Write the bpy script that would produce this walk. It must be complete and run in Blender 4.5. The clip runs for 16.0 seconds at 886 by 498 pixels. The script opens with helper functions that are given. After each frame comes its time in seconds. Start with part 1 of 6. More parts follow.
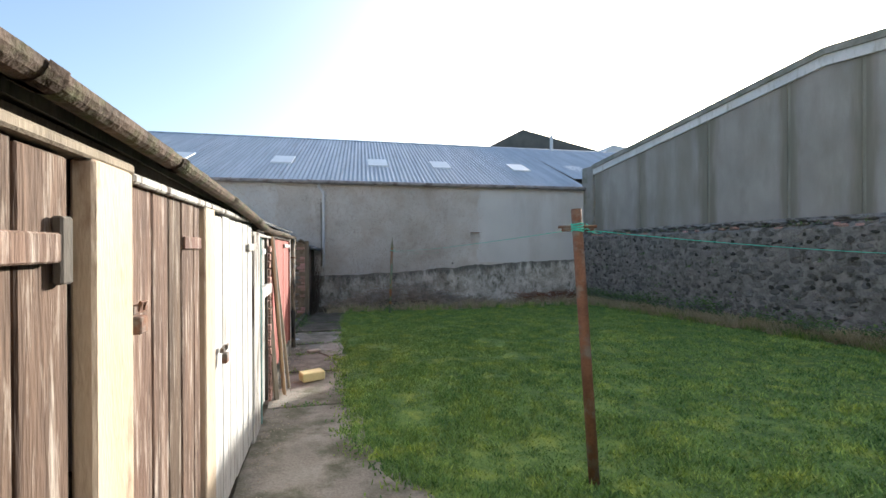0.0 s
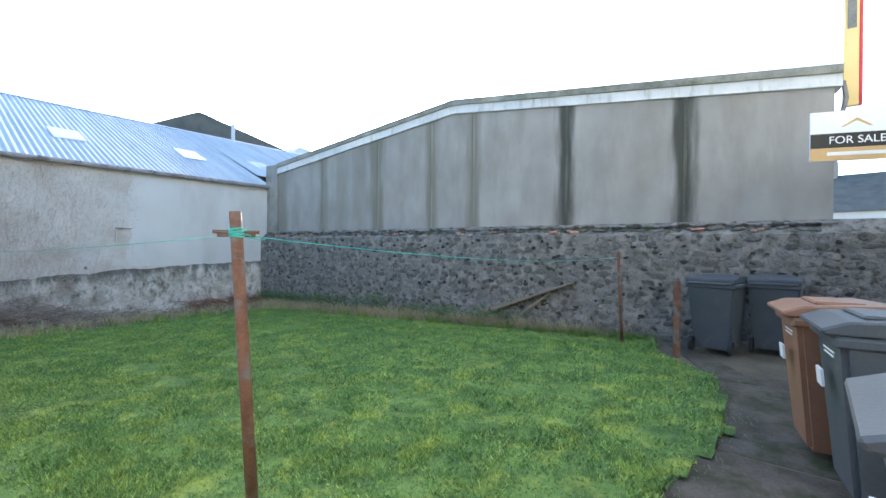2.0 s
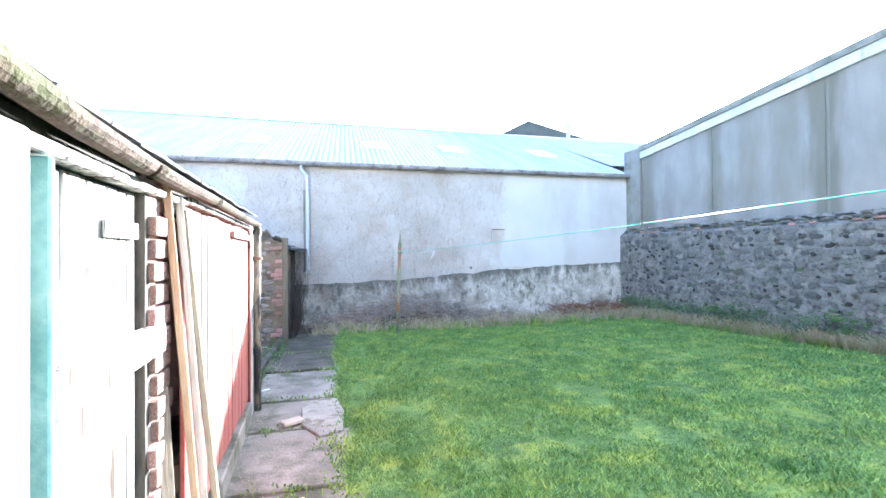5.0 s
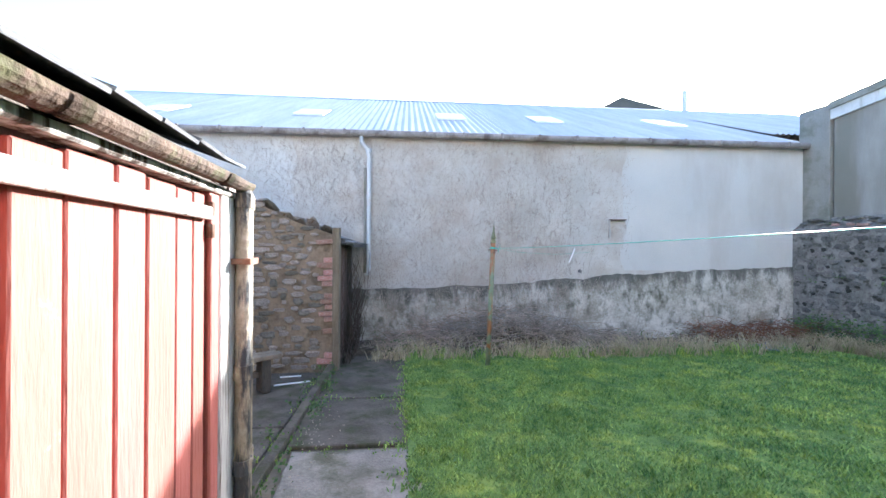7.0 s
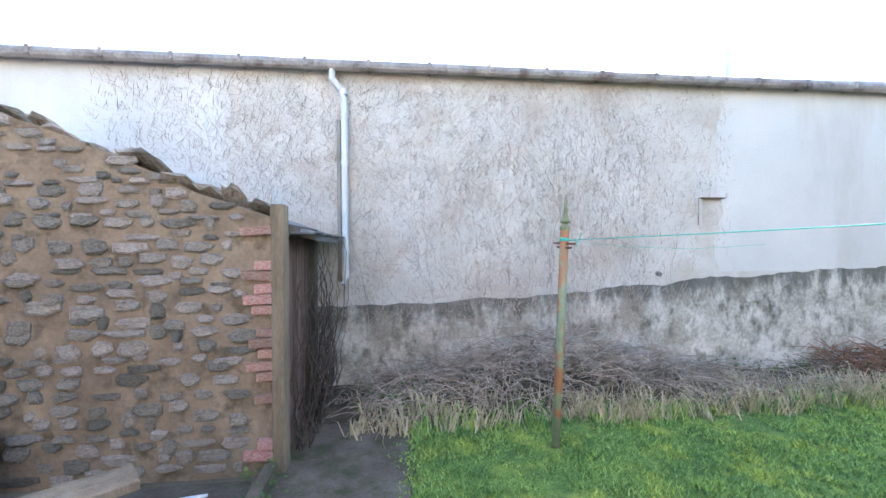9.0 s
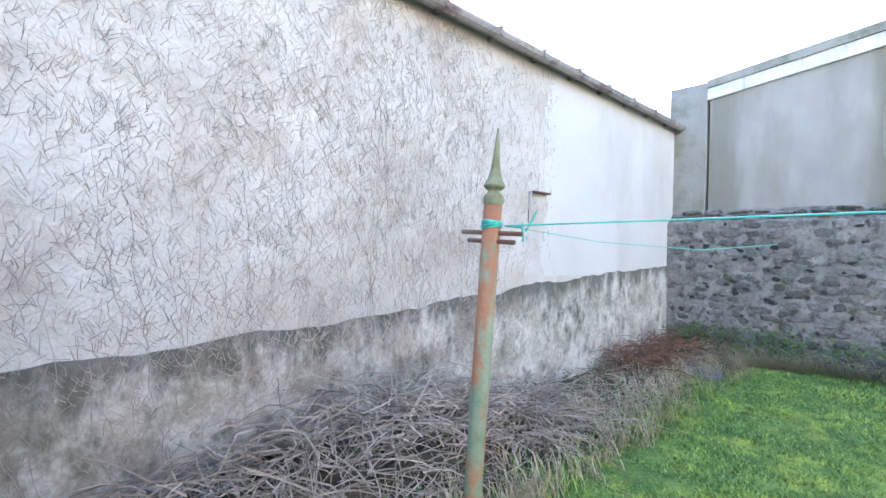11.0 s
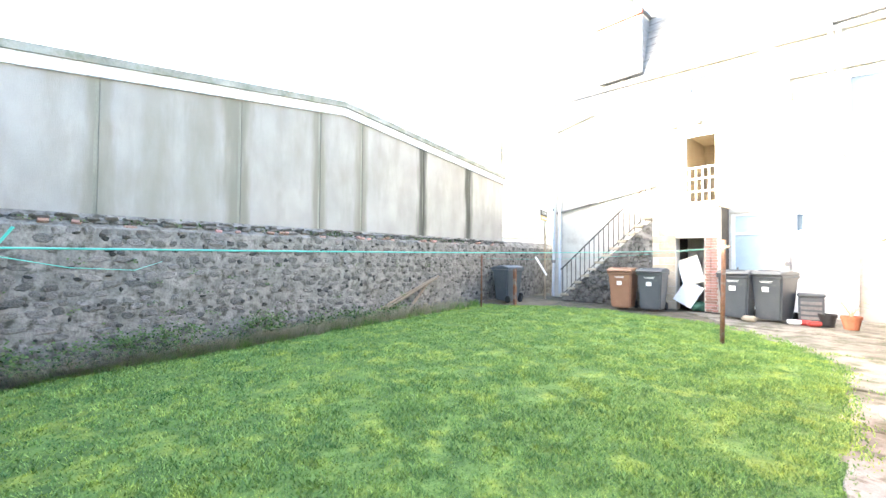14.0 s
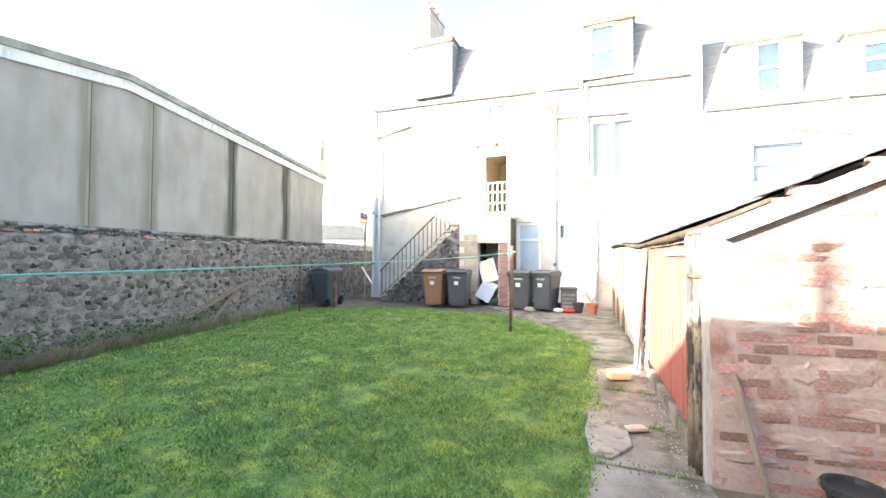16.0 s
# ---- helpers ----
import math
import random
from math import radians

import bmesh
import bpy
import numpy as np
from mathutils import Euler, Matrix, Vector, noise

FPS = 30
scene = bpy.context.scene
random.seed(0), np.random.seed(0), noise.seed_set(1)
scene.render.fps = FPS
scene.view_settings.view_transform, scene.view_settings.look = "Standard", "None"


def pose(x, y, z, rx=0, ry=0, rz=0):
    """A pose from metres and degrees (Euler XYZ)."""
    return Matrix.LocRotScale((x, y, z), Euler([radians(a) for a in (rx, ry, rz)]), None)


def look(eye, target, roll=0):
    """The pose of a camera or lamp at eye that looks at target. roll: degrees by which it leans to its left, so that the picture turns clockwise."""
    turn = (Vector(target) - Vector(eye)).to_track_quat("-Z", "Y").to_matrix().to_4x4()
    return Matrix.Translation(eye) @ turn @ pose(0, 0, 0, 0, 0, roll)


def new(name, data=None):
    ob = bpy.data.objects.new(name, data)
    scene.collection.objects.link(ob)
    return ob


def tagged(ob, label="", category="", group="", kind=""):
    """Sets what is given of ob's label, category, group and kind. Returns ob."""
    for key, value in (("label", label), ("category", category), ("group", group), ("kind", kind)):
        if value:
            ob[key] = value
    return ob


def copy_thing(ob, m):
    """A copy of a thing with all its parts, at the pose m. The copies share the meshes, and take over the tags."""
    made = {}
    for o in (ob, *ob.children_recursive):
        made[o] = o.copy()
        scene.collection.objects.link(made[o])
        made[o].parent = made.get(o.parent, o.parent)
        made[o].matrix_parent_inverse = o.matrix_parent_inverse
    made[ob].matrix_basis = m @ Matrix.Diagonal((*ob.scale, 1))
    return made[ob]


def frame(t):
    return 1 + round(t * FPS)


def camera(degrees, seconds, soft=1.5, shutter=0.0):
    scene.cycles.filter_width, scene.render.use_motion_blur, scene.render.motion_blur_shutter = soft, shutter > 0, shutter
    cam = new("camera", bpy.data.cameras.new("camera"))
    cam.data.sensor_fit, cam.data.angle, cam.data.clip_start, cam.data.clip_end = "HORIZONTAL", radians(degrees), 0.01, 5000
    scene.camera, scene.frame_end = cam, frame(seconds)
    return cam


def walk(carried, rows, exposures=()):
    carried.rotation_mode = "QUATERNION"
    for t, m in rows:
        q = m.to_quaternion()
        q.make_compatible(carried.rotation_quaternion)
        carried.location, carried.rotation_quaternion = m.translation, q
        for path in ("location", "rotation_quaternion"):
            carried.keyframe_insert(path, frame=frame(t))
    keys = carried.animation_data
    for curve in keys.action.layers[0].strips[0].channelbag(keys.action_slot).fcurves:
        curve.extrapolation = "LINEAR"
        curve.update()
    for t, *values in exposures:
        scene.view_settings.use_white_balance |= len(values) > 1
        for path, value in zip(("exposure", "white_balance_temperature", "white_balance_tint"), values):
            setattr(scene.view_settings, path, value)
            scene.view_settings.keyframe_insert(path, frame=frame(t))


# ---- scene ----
cam = camera(93.6, 16.0)
PATH = [
    (0, (0.358, -0.285, 1.373), (0.746, 1.677, 1.366), -0.2),
    (0.5, (0.326, -0.359, 1.392), (1.099, 1.485, 1.385), 0.5),
    (1, (0.436, -0.268, 1.416), (1.561, 1.385, 1.407), 0.3),
    (1.1, (0.416, -0.296, 1.416), (1.608, 1.31, 1.405), 0.5),
    (1.5, (0.485, -0.256, 1.428), (1.918, 1.139, 1.425), 0.5),
    (2, (0.59, -0.177, 1.424), (2.171, 1.048, 1.419), 0.5),
    (2.2, (0.63, -0.137, 1.419), (2.235, 1.056, 1.418), 0.4),
    (2.5, (0.661, 0.007, 1.449), (2.274, 1.19, 1.444), 0.4),
    (3, (0.57, 0.383, 1.447), (2.126, 1.64, 1.439), 0.6),
    (3.5, (0.389, 0.859, 1.375), (1.589, 2.459, 1.377), 0.5),
    (4, (0.309, 1.436, 1.337), (1.197, 3.228, 1.343), 0.3),
    (4.5, (0.163, 1.952, 1.281), (0.752, 3.864, 1.295), -0.1),
    (5, (0.097, 2.462, 1.268), (0.56, 4.408, 1.284), -0.4),
    (5.2, (0.063, 2.696, 1.269), (0.485, 4.651, 1.283), 0.0),
    (7.3, (-0.034, 5.267, 1.287), (0.127, 7.26, 1.283), 0.3),
    (7.5, (-0.058, 5.514, 1.295), (0.106, 7.507, 1.287), 0.3),
    (8, (-0.099, 6.154, 1.264), (0.065, 8.147, 1.26), 0.3),
    (8.2, (-0.094, 6.407, 1.258), (0.068, 8.4, 1.254), 0.0),
    (10.3, (-0.241, 8.942, 1.223), (0.544, 10.781, 1.186), 0.9),
    (10.5, (-0.16, 9.112, 1.19), (0.779, 10.878, 1.173), 1.1),
    (11, (0.047, 9.477, 1.21), (1.342, 11.001, 1.201), 1.2),
    (11.5, (0.136, 9.732, 1.226), (1.756, 10.904, 1.224), 2.0),
    (12, (0.135, 9.868, 1.203), (2.041, 10.475, 1.219), 0.4),
    (12.5, (0.091, 10.026, 1.234), (2.09, 10.013, 1.259), 0.6),
    (13, (0.066, 10.189, 1.262), (1.986, 9.629, 1.294), 0.5),
    (13.3, (0.027, 10.272, 1.29), (1.83, 9.408, 1.321), 0.6),
    (13.5, (-0.14, 10.278, 1.31), (1.574, 9.247, 1.345), 0.2),
    (14, (-0.15, 10.283, 1.274), (1.317, 8.924, 1.32), 0.4),
    (14.5, (-0.171, 10.323, 1.318), (1.067, 8.753, 1.366), 0.3),
    (15, (-0.152, 10.372, 1.339), (0.929, 8.69, 1.389), 0.3),
    (15.5, (-0.183, 10.413, 1.342), (0.755, 8.647, 1.394), 0.2),
    (16, (-0.186, 10.42, 1.336), (0.583, 8.575, 1.387), 0.2),
]
EXPOSURES = [(0.0, 1.15, 6050, 8), (1.0, 1.35, 5900, 7), (2.0, 2.15, 5550, 5), (3.0, 2.55, 5300, 5), (3.6, 2.9, 5200, 6), (5.0, 3.08, 5250, 8), (7.4, 2.4, 5750, 11), (8.2, 2.65, 5850, 11),
             (10.4, 3.15, 6000, 13), (11.5, 3.2, 6050, 12), (12.5, 3.45, 6300, 11), (14.0, 3.58, 6500, 9), (15.0, 3.15, 6500, 9), (16.0, 2.75, 6500, 9)]
walk(cam, [(t, look(eye, target, roll)) for t, eye, target, roll in PATH], EXPOSURES)

# ---- sky and sun ----
SUN_ELEVATION = 18.3
SUN_AZIMUTH = 46.6          # from +x towards +y
world = bpy.data.worlds.new("sky")
scene.world = world
world.use_nodes = True
wn = world.node_tree.nodes
sky = wn.new("ShaderNodeTexSky")
sky.sky_type = "NISHITA"
sky.sun_disc = False
sky.sun_elevation = radians(SUN_ELEVATION)
sky.sun_rotation = radians(90 - SUN_AZIMUTH)
sky.air_density, sky.dust_density, sky.ozone_density = 1.0, 3.0, 1.0
wn["Background"].inputs[1].default_value = 0.15
world.node_tree.links.new(sky.outputs[0], wn["Background"].inputs[0])
sun_data = bpy.data.lights.new("sun", "SUN")
sun_data.energy, sun_data.angle, sun_data.color = 4.9, radians(0.6), (1.0, 0.93, 0.82)
sun = new("sun", sun_data)
se, sa = radians(SUN_ELEVATION), radians(SUN_AZIMUTH)
sun.matrix_world = look((0, 0, 30), (-math.cos(se) * math.cos(sa), -math.cos(se) * math.sin(sa), 30 - math.sin(se)))

# ---- materials ----
def mat(name, a, b, scale=3.0, rough=0.85, bump=0.3, grain=60.0, metal=0.0, stretch=(1, 1, 1), vary=0.0, third=None, third_scale=1.0,
        third_at=(0.5, 0.62), third_stretch=(1, 1, 1), island=0.0, spec=0.4, patch=0.25):
    """Two colours mixed by broad and fine noise, an optional third one as stains, bump from the grain."""
    m = bpy.data.materials.new(name)
    m.use_nodes = True
    n, l = m.node_tree.nodes, m.node_tree.links
    bsdf = n["Principled BSDF"]
    co = n.new("ShaderNodeTexCoord")
    mp = n.new("ShaderNodeMapping")
    mp.inputs["Scale"].default_value = stretch
    l.new(co.outputs["Object"], mp.inputs[0])
    big, fine = n.new("ShaderNodeTexNoise"), n.new("ShaderNodeTexNoise")
    big.inputs["Scale"].default_value, big.inputs["Detail"].default_value = scale, 6
    fine.inputs["Scale"].default_value, fine.inputs["Detail"].default_value = grain, 4
    l.new(mp.outputs[0], big.inputs[0])
    l.new(mp.outputs[0], fine.inputs[0])
    add = n.new("ShaderNodeMath")
    add.operation = "MULTIPLY_ADD"
    l.new(fine.outputs[0], add.inputs[0])
    add.inputs[1].default_value = 0.5
    l.new(big.outputs[0], add.inputs[2])
    ramp = n.new("ShaderNodeMapRange")
    ramp.inputs[1].default_value, ramp.inputs[2].default_value = 0.75 - patch, 0.75 + patch
    l.new(add.outputs[0], ramp.inputs[0])
    mix = n.new("ShaderNodeMix")
    mix.data_type = "RGBA"
    mix.inputs[6].default_value, mix.inputs[7].default_value = (*a, 1), (*b, 1)
    l.new(ramp.outputs[0], mix.inputs[0])
    colour = mix.outputs[2]
    if third:
        mp3 = n.new("ShaderNodeMapping")
        mp3.inputs["Scale"].default_value = third_stretch
        mp3.inputs["Location"].default_value = (3.7, 1.3, 0.4)
        l.new(co.outputs["Object"], mp3.inputs[0])
        n3 = n.new("ShaderNodeTexNoise")
        n3.inputs["Scale"].default_value, n3.inputs["Detail"].default_value = third_scale, 7
        n3.inputs["Roughness"].default_value = 0.65
        l.new(mp3.outputs[0], n3.inputs[0])
        r3 = n.new("ShaderNodeMapRange")
        r3.inputs[1].default_value, r3.inputs[2].default_value = third_at
        l.new(n3.outputs[0], r3.inputs[0])
        x3 = n.new("ShaderNodeMix")
        x3.data_type = "RGBA"
        l.new(r3.outputs[0], x3.inputs[0])
        l.new(colour, x3.inputs[6])
        x3.inputs[7].default_value = (*third, 1)
        colour = x3.outputs[2]
    if vary or island:
        hsv = n.new("ShaderNodeHueSaturation")
        rr = n.new("ShaderNodeMapRange")
        amount = vary or island
        rr.inputs[3].default_value, rr.inputs[4].default_value = 1 - amount, 1 + amount
        source = n.new("ShaderNodeObjectInfo").outputs["Random"] if vary else n.new("ShaderNodeNewGeometry").outputs["Random Per Island"]
        l.new(source, rr.inputs[0])
        l.new(rr.outputs[0], hsv.inputs["Value"])
        h2 = n.new("ShaderNodeMapRange")
        h2.inputs[3].default_value, h2.inputs[4].default_value = 0.5 + amount * 0.05, 0.5 - amount * 0.05
        l.new(source, h2.inputs[0])
        l.new(h2.outputs[0], hsv.inputs["Hue"])
        l.new(colour, hsv.inputs["Color"])
        colour = hsv.outputs[0]
    l.new(colour, bsdf.inputs["Base Color"])
    bsdf.inputs["Roughness"].default_value, bsdf.inputs["Metallic"].default_value = rough, metal
    bsdf.inputs["Specular IOR Level"].default_value = spec
    if bump:
        bp = n.new("ShaderNodeBump")
        bp.inputs["Strength"].default_value, bp.inputs["Distance"].default_value = bump, 0.02
        l.new(add.outputs[0], bp.inputs["Height"])
        l.new(bp.outputs[0], bsdf.inputs["Normal"])
    return m


M = {}
M["earth"] = mat("earth", (0.10, 0.08, 0.055), (0.20, 0.17, 0.12), 2.5, 0.95, 0.6, 30)
M["lawn"] = mat("lawn_soil_and_moss", (0.06, 0.115, 0.028), (0.16, 0.245, 0.055), 3.6, 0.95, 0.9, 30, third=(0.30, 0.345, 0.06), third_scale=3.4, third_at=(0.5, 0.72), patch=0.2)
M["blade"] = mat("grass_blades", (0.105, 0.22, 0.055), (0.235, 0.365, 0.085), 2.6, 0.55, 0, 9, island=0.5, third=(0.345, 0.425, 0.07), third_scale=3.4, third_at=(0.5, 0.74), spec=0.4, patch=0.2)
M["litter"] = mat("leaf_litter", (0.035, 0.027, 0.018), (0.13, 0.10, 0.065), 7, 0.95, 1.0, 50)
M["dry"] = mat("dry_grass", (0.34, 0.29, 0.18), (0.5, 0.44, 0.3), 3, 0.9, 0, 12, island=0.3)
M["leaf"] = mat("weed_leaves", (0.045, 0.09, 0.02), (0.09, 0.15, 0.035), 4, 0.55, 0, 12, island=0.35)
M["twig"] = mat("dead_bramble", (0.17, 0.13, 0.095), (0.47, 0.40, 0.33), 3, 0.85, 0, 30, island=0.4)
M["twig_red"] = mat("brown_dead_stems", (0.12, 0.055, 0.03), (0.26, 0.14, 0.08), 3, 0.85, 0, 30, island=0.3)
M["dark_stem"] = mat("dark_dead_stems", (0.045, 0.035, 0.026), (0.15, 0.12, 0.095), 3, 0.9, 0, 30, island=0.4)
M["vine"] = mat("climber_stems", (0.26, 0.21, 0.175), (0.52, 0.455, 0.40), 3, 0.9, 0, 30, island=0.3)
M["concrete"] = mat("path_concrete", (0.17, 0.15, 0.125), (0.33, 0.295, 0.25), 3.0, 0.9, 0.8, 55, third=(0.10, 0.095, 0.06), third_scale=2.6, third_at=(0.46, 0.62), vary=0.12)
M["slab_pale"] = mat("worn_pale_concrete", (0.25, 0.225, 0.19), (0.42, 0.385, 0.33), 4, 0.9, 0.8, 60, third=(0.16, 0.14, 0.10), third_scale=6, third_at=(0.5, 0.62))
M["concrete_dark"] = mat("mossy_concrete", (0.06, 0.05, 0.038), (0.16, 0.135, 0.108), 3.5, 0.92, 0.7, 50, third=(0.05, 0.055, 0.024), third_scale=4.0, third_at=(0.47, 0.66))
M["render"] = mat("old_wall_render", (0.49, 0.465, 0.43), (0.65, 0.63, 0.605), 1.6, 0.92, 0.8, 45, third=(0.43, 0.36, 0.30), third_scale=1.6, third_at=(0.5, 0.8))
M["render_clean"] = mat("smooth_render", (0.53, 0.525, 0.515), (0.66, 0.655, 0.64), 0.8, 0.9, 0.3, 45, third=(0.46, 0.43, 0.40), third_scale=0.7, third_at=(0.5, 0.8), third_stretch=(1.6, 1.6, 0.5))
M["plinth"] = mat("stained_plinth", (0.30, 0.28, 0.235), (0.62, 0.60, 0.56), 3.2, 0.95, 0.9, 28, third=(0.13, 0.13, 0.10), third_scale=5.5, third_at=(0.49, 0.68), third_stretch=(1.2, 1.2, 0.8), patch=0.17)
M["panel"] = mat("roughcast_panel", (0.29, 0.27, 0.24), (0.41, 0.385, 0.355), 1.6, 0.95, 0.6, 90, stretch=(1, 1, 0.7), third=(0.25, 0.23, 0.17), third_scale=1.6, third_at=(0.48, 0.82), third_stretch=(1.2, 1.2, 0.3))
M["stain"] = mat("dark_wet_joint", (0.045, 0.05, 0.038), (0.17, 0.165, 0.14), 2.5, 0.9, 0.3, 50, stretch=(3, 3, 0.35))
M["stain_pale"] = mat("pale_joint", (0.17, 0.165, 0.13), (0.31, 0.30, 0.26), 2.5, 0.9, 0.3, 50, stretch=(3, 3, 0.35))
M["pier"] = mat("cement_pier", (0.22, 0.21, 0.19), (0.34, 0.325, 0.30), 1.6, 0.95, 0.4, 60, third=(0.14, 0.145, 0.10), third_scale=2, third_at=(0.5, 0.75))
M["coping"] = mat("lichened_coping", (0.17, 0.17, 0.14), (0.36, 0.35, 0.31), 3, 0.95, 0.5, 50, third=(0.11, 0.12, 0.07), third_scale=3, third_at=(0.5, 0.7))
M["fascia"] = mat("weathered_white_fascia", (0.55, 0.56, 0.56), (0.72, 0.72, 0.72), 2, 0.7, 0.1, 30, third=(0.34, 0.33, 0.28), third_scale=2.5, third_at=(0.52, 0.75), third_stretch=(3, 3, 0.6))
M["mortar"] = mat("rough_lime_mortar", (0.135, 0.126, 0.115), (0.31, 0.29, 0.265), 5, 0.95, 1.0, 26, third=(0.07, 0.065, 0.05), third_scale=7, third_at=(0.49, 0.64))
M["stone"] = mat("whin_stone", (0.105, 0.098, 0.092), (0.25, 0.232, 0.214), 9, 0.92, 0.9, 40, vary=0.36, third=(0.08, 0.075, 0.065), third_scale=9, third_at=(0.52, 0.66))
M["stone_joined"] = mat("whin_stone_rest", (0.105, 0.098, 0.092), (0.25, 0.232, 0.214), 9, 0.92, 0.9, 40, island=0.36, third=(0.08, 0.075, 0.065), third_scale=9, third_at=(0.52, 0.66))
M["pit_shade"] = mat("wall_pit_shade", (0.025, 0.023, 0.02), (0.075, 0.07, 0.06), 9, 0.95, 0.7, 40, vary=0.3)
M["sandstone"] = mat("rubble_sandstone", (0.17, 0.15, 0.122), (0.38, 0.345, 0.30), 8, 0.92, 0.8, 45, vary=0.5, third=(0.17, 0.115, 0.07), third_scale=5, third_at=(0.56, 0.7))
M["mortar_warm"] = mat("earthy_mortar", (0.17, 0.125, 0.085), (0.31, 0.245, 0.175), 5, 0.95, 1.0, 30, third=(0.11, 0.085, 0.055), third_scale=6.0, third_at=(0.52, 0.66))
M["brick"] = mat("red_brick", (0.34, 0.14, 0.105), (0.47, 0.25, 0.20), 8, 0.92, 0.7, 60, vary=0.3, third=(0.48, 0.38, 0.33), third_scale=9, third_at=(0.45, 0.62))
M["harling"] = mat("smeared_mortar", (0.36, 0.27, 0.235), (0.50, 0.40, 0.355), 5, 0.95, 1.0, 30, third=(0.27, 0.15, 0.115), third_scale=4, third_at=(0.52, 0.7))
M["board_dark"] = mat("weathered_brown_board", (0.06, 0.034, 0.023), (0.19, 0.115, 0.08), 6, 0.85, 0.7, 40, stretch=(3, 3, 0.25), vary=0.3, third=(0.44, 0.36, 0.30), third_scale=11, third_at=(0.53, 0.70), third_stretch=(3, 3, 0.3))
M["white_paint"] = mat("peeling_white_paint", (0.36, 0.34, 0.31), (0.60, 0.585, 0.555), 4, 0.75, 0.5, 40, stretch=(2, 2, 0.3), vary=0.08, third=(0.085, 0.052, 0.032), third_scale=10, third_at=(0.57, 0.68), third_stretch=(3, 3, 0.16))
M["white_worn"] = mat("white_paint_worn_to_timber", (0.36, 0.335, 0.30), (0.58, 0.56, 0.52), 4, 0.8, 0.5, 40, stretch=(2, 2, 0.3), vary=0.1, third=(0.05, 0.028, 0.016), third_scale=9, third_at=(0.46, 0.60), third_stretch=(2.6, 2.6, 0.14))
M["cream_paint"] = mat("cream_painted_timber", (0.40, 0.31, 0.21), (0.52, 0.42, 0.31), 3, 0.75, 0.4, 50, stretch=(2, 2, 0.4), third=(0.24, 0.16, 0.105), third_scale=6, third_at=(0.56, 0.70), third_stretch=(2, 2, 0.5))
M["red_paint"] = mat("faded_red_oxide_paint", (0.30, 0.085, 0.064), (0.38, 0.125, 0.10), 4, 0.75, 0.4, 45, stretch=(2, 2, 0.3), vary=0.08, third=(0.46, 0.30, 0.24), third_scale=9, third_at=(0.68, 0.74))
M["teal_paint"] = mat("old_teal_paint", (0.10, 0.25, 0.24), (0.25, 0.42, 0.40), 5, 0.8, 0.3, 40)
M["bare_wood"] = mat("bare_grey_timber", (0.15, 0.115, 0.08), (0.32, 0.26, 0.19), 5, 0.85, 0.4, 60, stretch=(2, 2, 0.3), vary=0.15)
M["brown_door"] = mat("rusty_brown_planks", (0.06, 0.038, 0.028), (0.17, 0.11, 0.085), 6, 0.85, 0.6, 45, stretch=(3, 3, 0.3), vary=0.25, third=(0.26, 0.22, 0.19), third_scale=9, third_at=(0.56, 0.7), third_stretch=(3, 3, 0.3))
M["new_wood"] = mat("pale_sawn_timber", (0.38, 0.24, 0.14), (0.50, 0.34, 0.21), 5, 0.8, 0.3, 60, stretch=(2, 2, 0.3))
M["dark_wood"] = mat("rotten_dark_timber", (0.045, 0.04, 0.033), (0.12, 0.10, 0.08), 5, 0.9, 0.5, 50, stretch=(2, 2, 0.4))
M["gutter"] = mat("rusty_mossy_gutter", (0.04, 0.026, 0.016), (0.13, 0.085, 0.058), 9, 0.85, 0.8, 45, third=(0.06, 0.06, 0.02), third_scale=9, third_at=(0.48, 0.62))
M["rust"] = mat("rusty_iron", (0.10, 0.048, 0.03), (0.22, 0.11, 0.065), 9, 0.85, 0.5, 70, third=(0.17, 0.15, 0.13), third_scale=6, third_at=(0.52, 0.64))
M["rust_green"] = mat("rust_through_green_paint", (0.17, 0.22, 0.14), (0.26, 0.30, 0.20), 8, 0.8, 0.5, 70, third=(0.33, 0.15, 0.075), third_scale=7, third_at=(0.46, 0.56), third_stretch=(1, 1, 0.6))
M["finial"] = mat("mossy_green_iron", (0.14, 0.15, 0.08), (0.28, 0.29, 0.18), 9, 0.8, 0.5, 60, third=(0.8, 0.8, 0.78), third_scale=14, third_at=(0.64, 0.68))
M["line"] = mat("green_plastic_line", (0.05, 0.42, 0.33), (0.10, 0.55, 0.45), 20, 0.4, 0, 60)
M["slate"] = mat("roof_slate", (0.09, 0.095, 0.10), (0.2, 0.2, 0.205), 5, 0.7, 0.4, 40, vary=0.25, third=(0.3, 0.28, 0.2), third_scale=6, third_at=(0.6, 0.72))
M["slate_flat"] = mat("slate_courses", (0.15, 0.155, 0.165), (0.27, 0.275, 0.285), 5, 0.6, 0.4, 40, stretch=(0.7, 0.7, 4))
M["roof_metal"] = mat("galvanised_sheet", (0.30, 0.35, 0.40), (0.46, 0.51, 0.56), 1.5, 0.5, 0.05, 20, metal=0.2, stretch=(2.5, 0.25, 0.25), third=(0.27, 0.27, 0.27), third_scale=3, third_at=(0.56, 0.8), third_stretch=(3, 0.2, 0.2))
M["grp"] = mat("milky_rooflight", (0.72, 0.74, 0.74), (0.82, 0.83, 0.83), 3, 0.5, 0, 30)
M["pvc"] = mat("grey_downpipe", (0.50, 0.52, 0.54), (0.62, 0.64, 0.66), 4, 0.5, 0.05, 40)
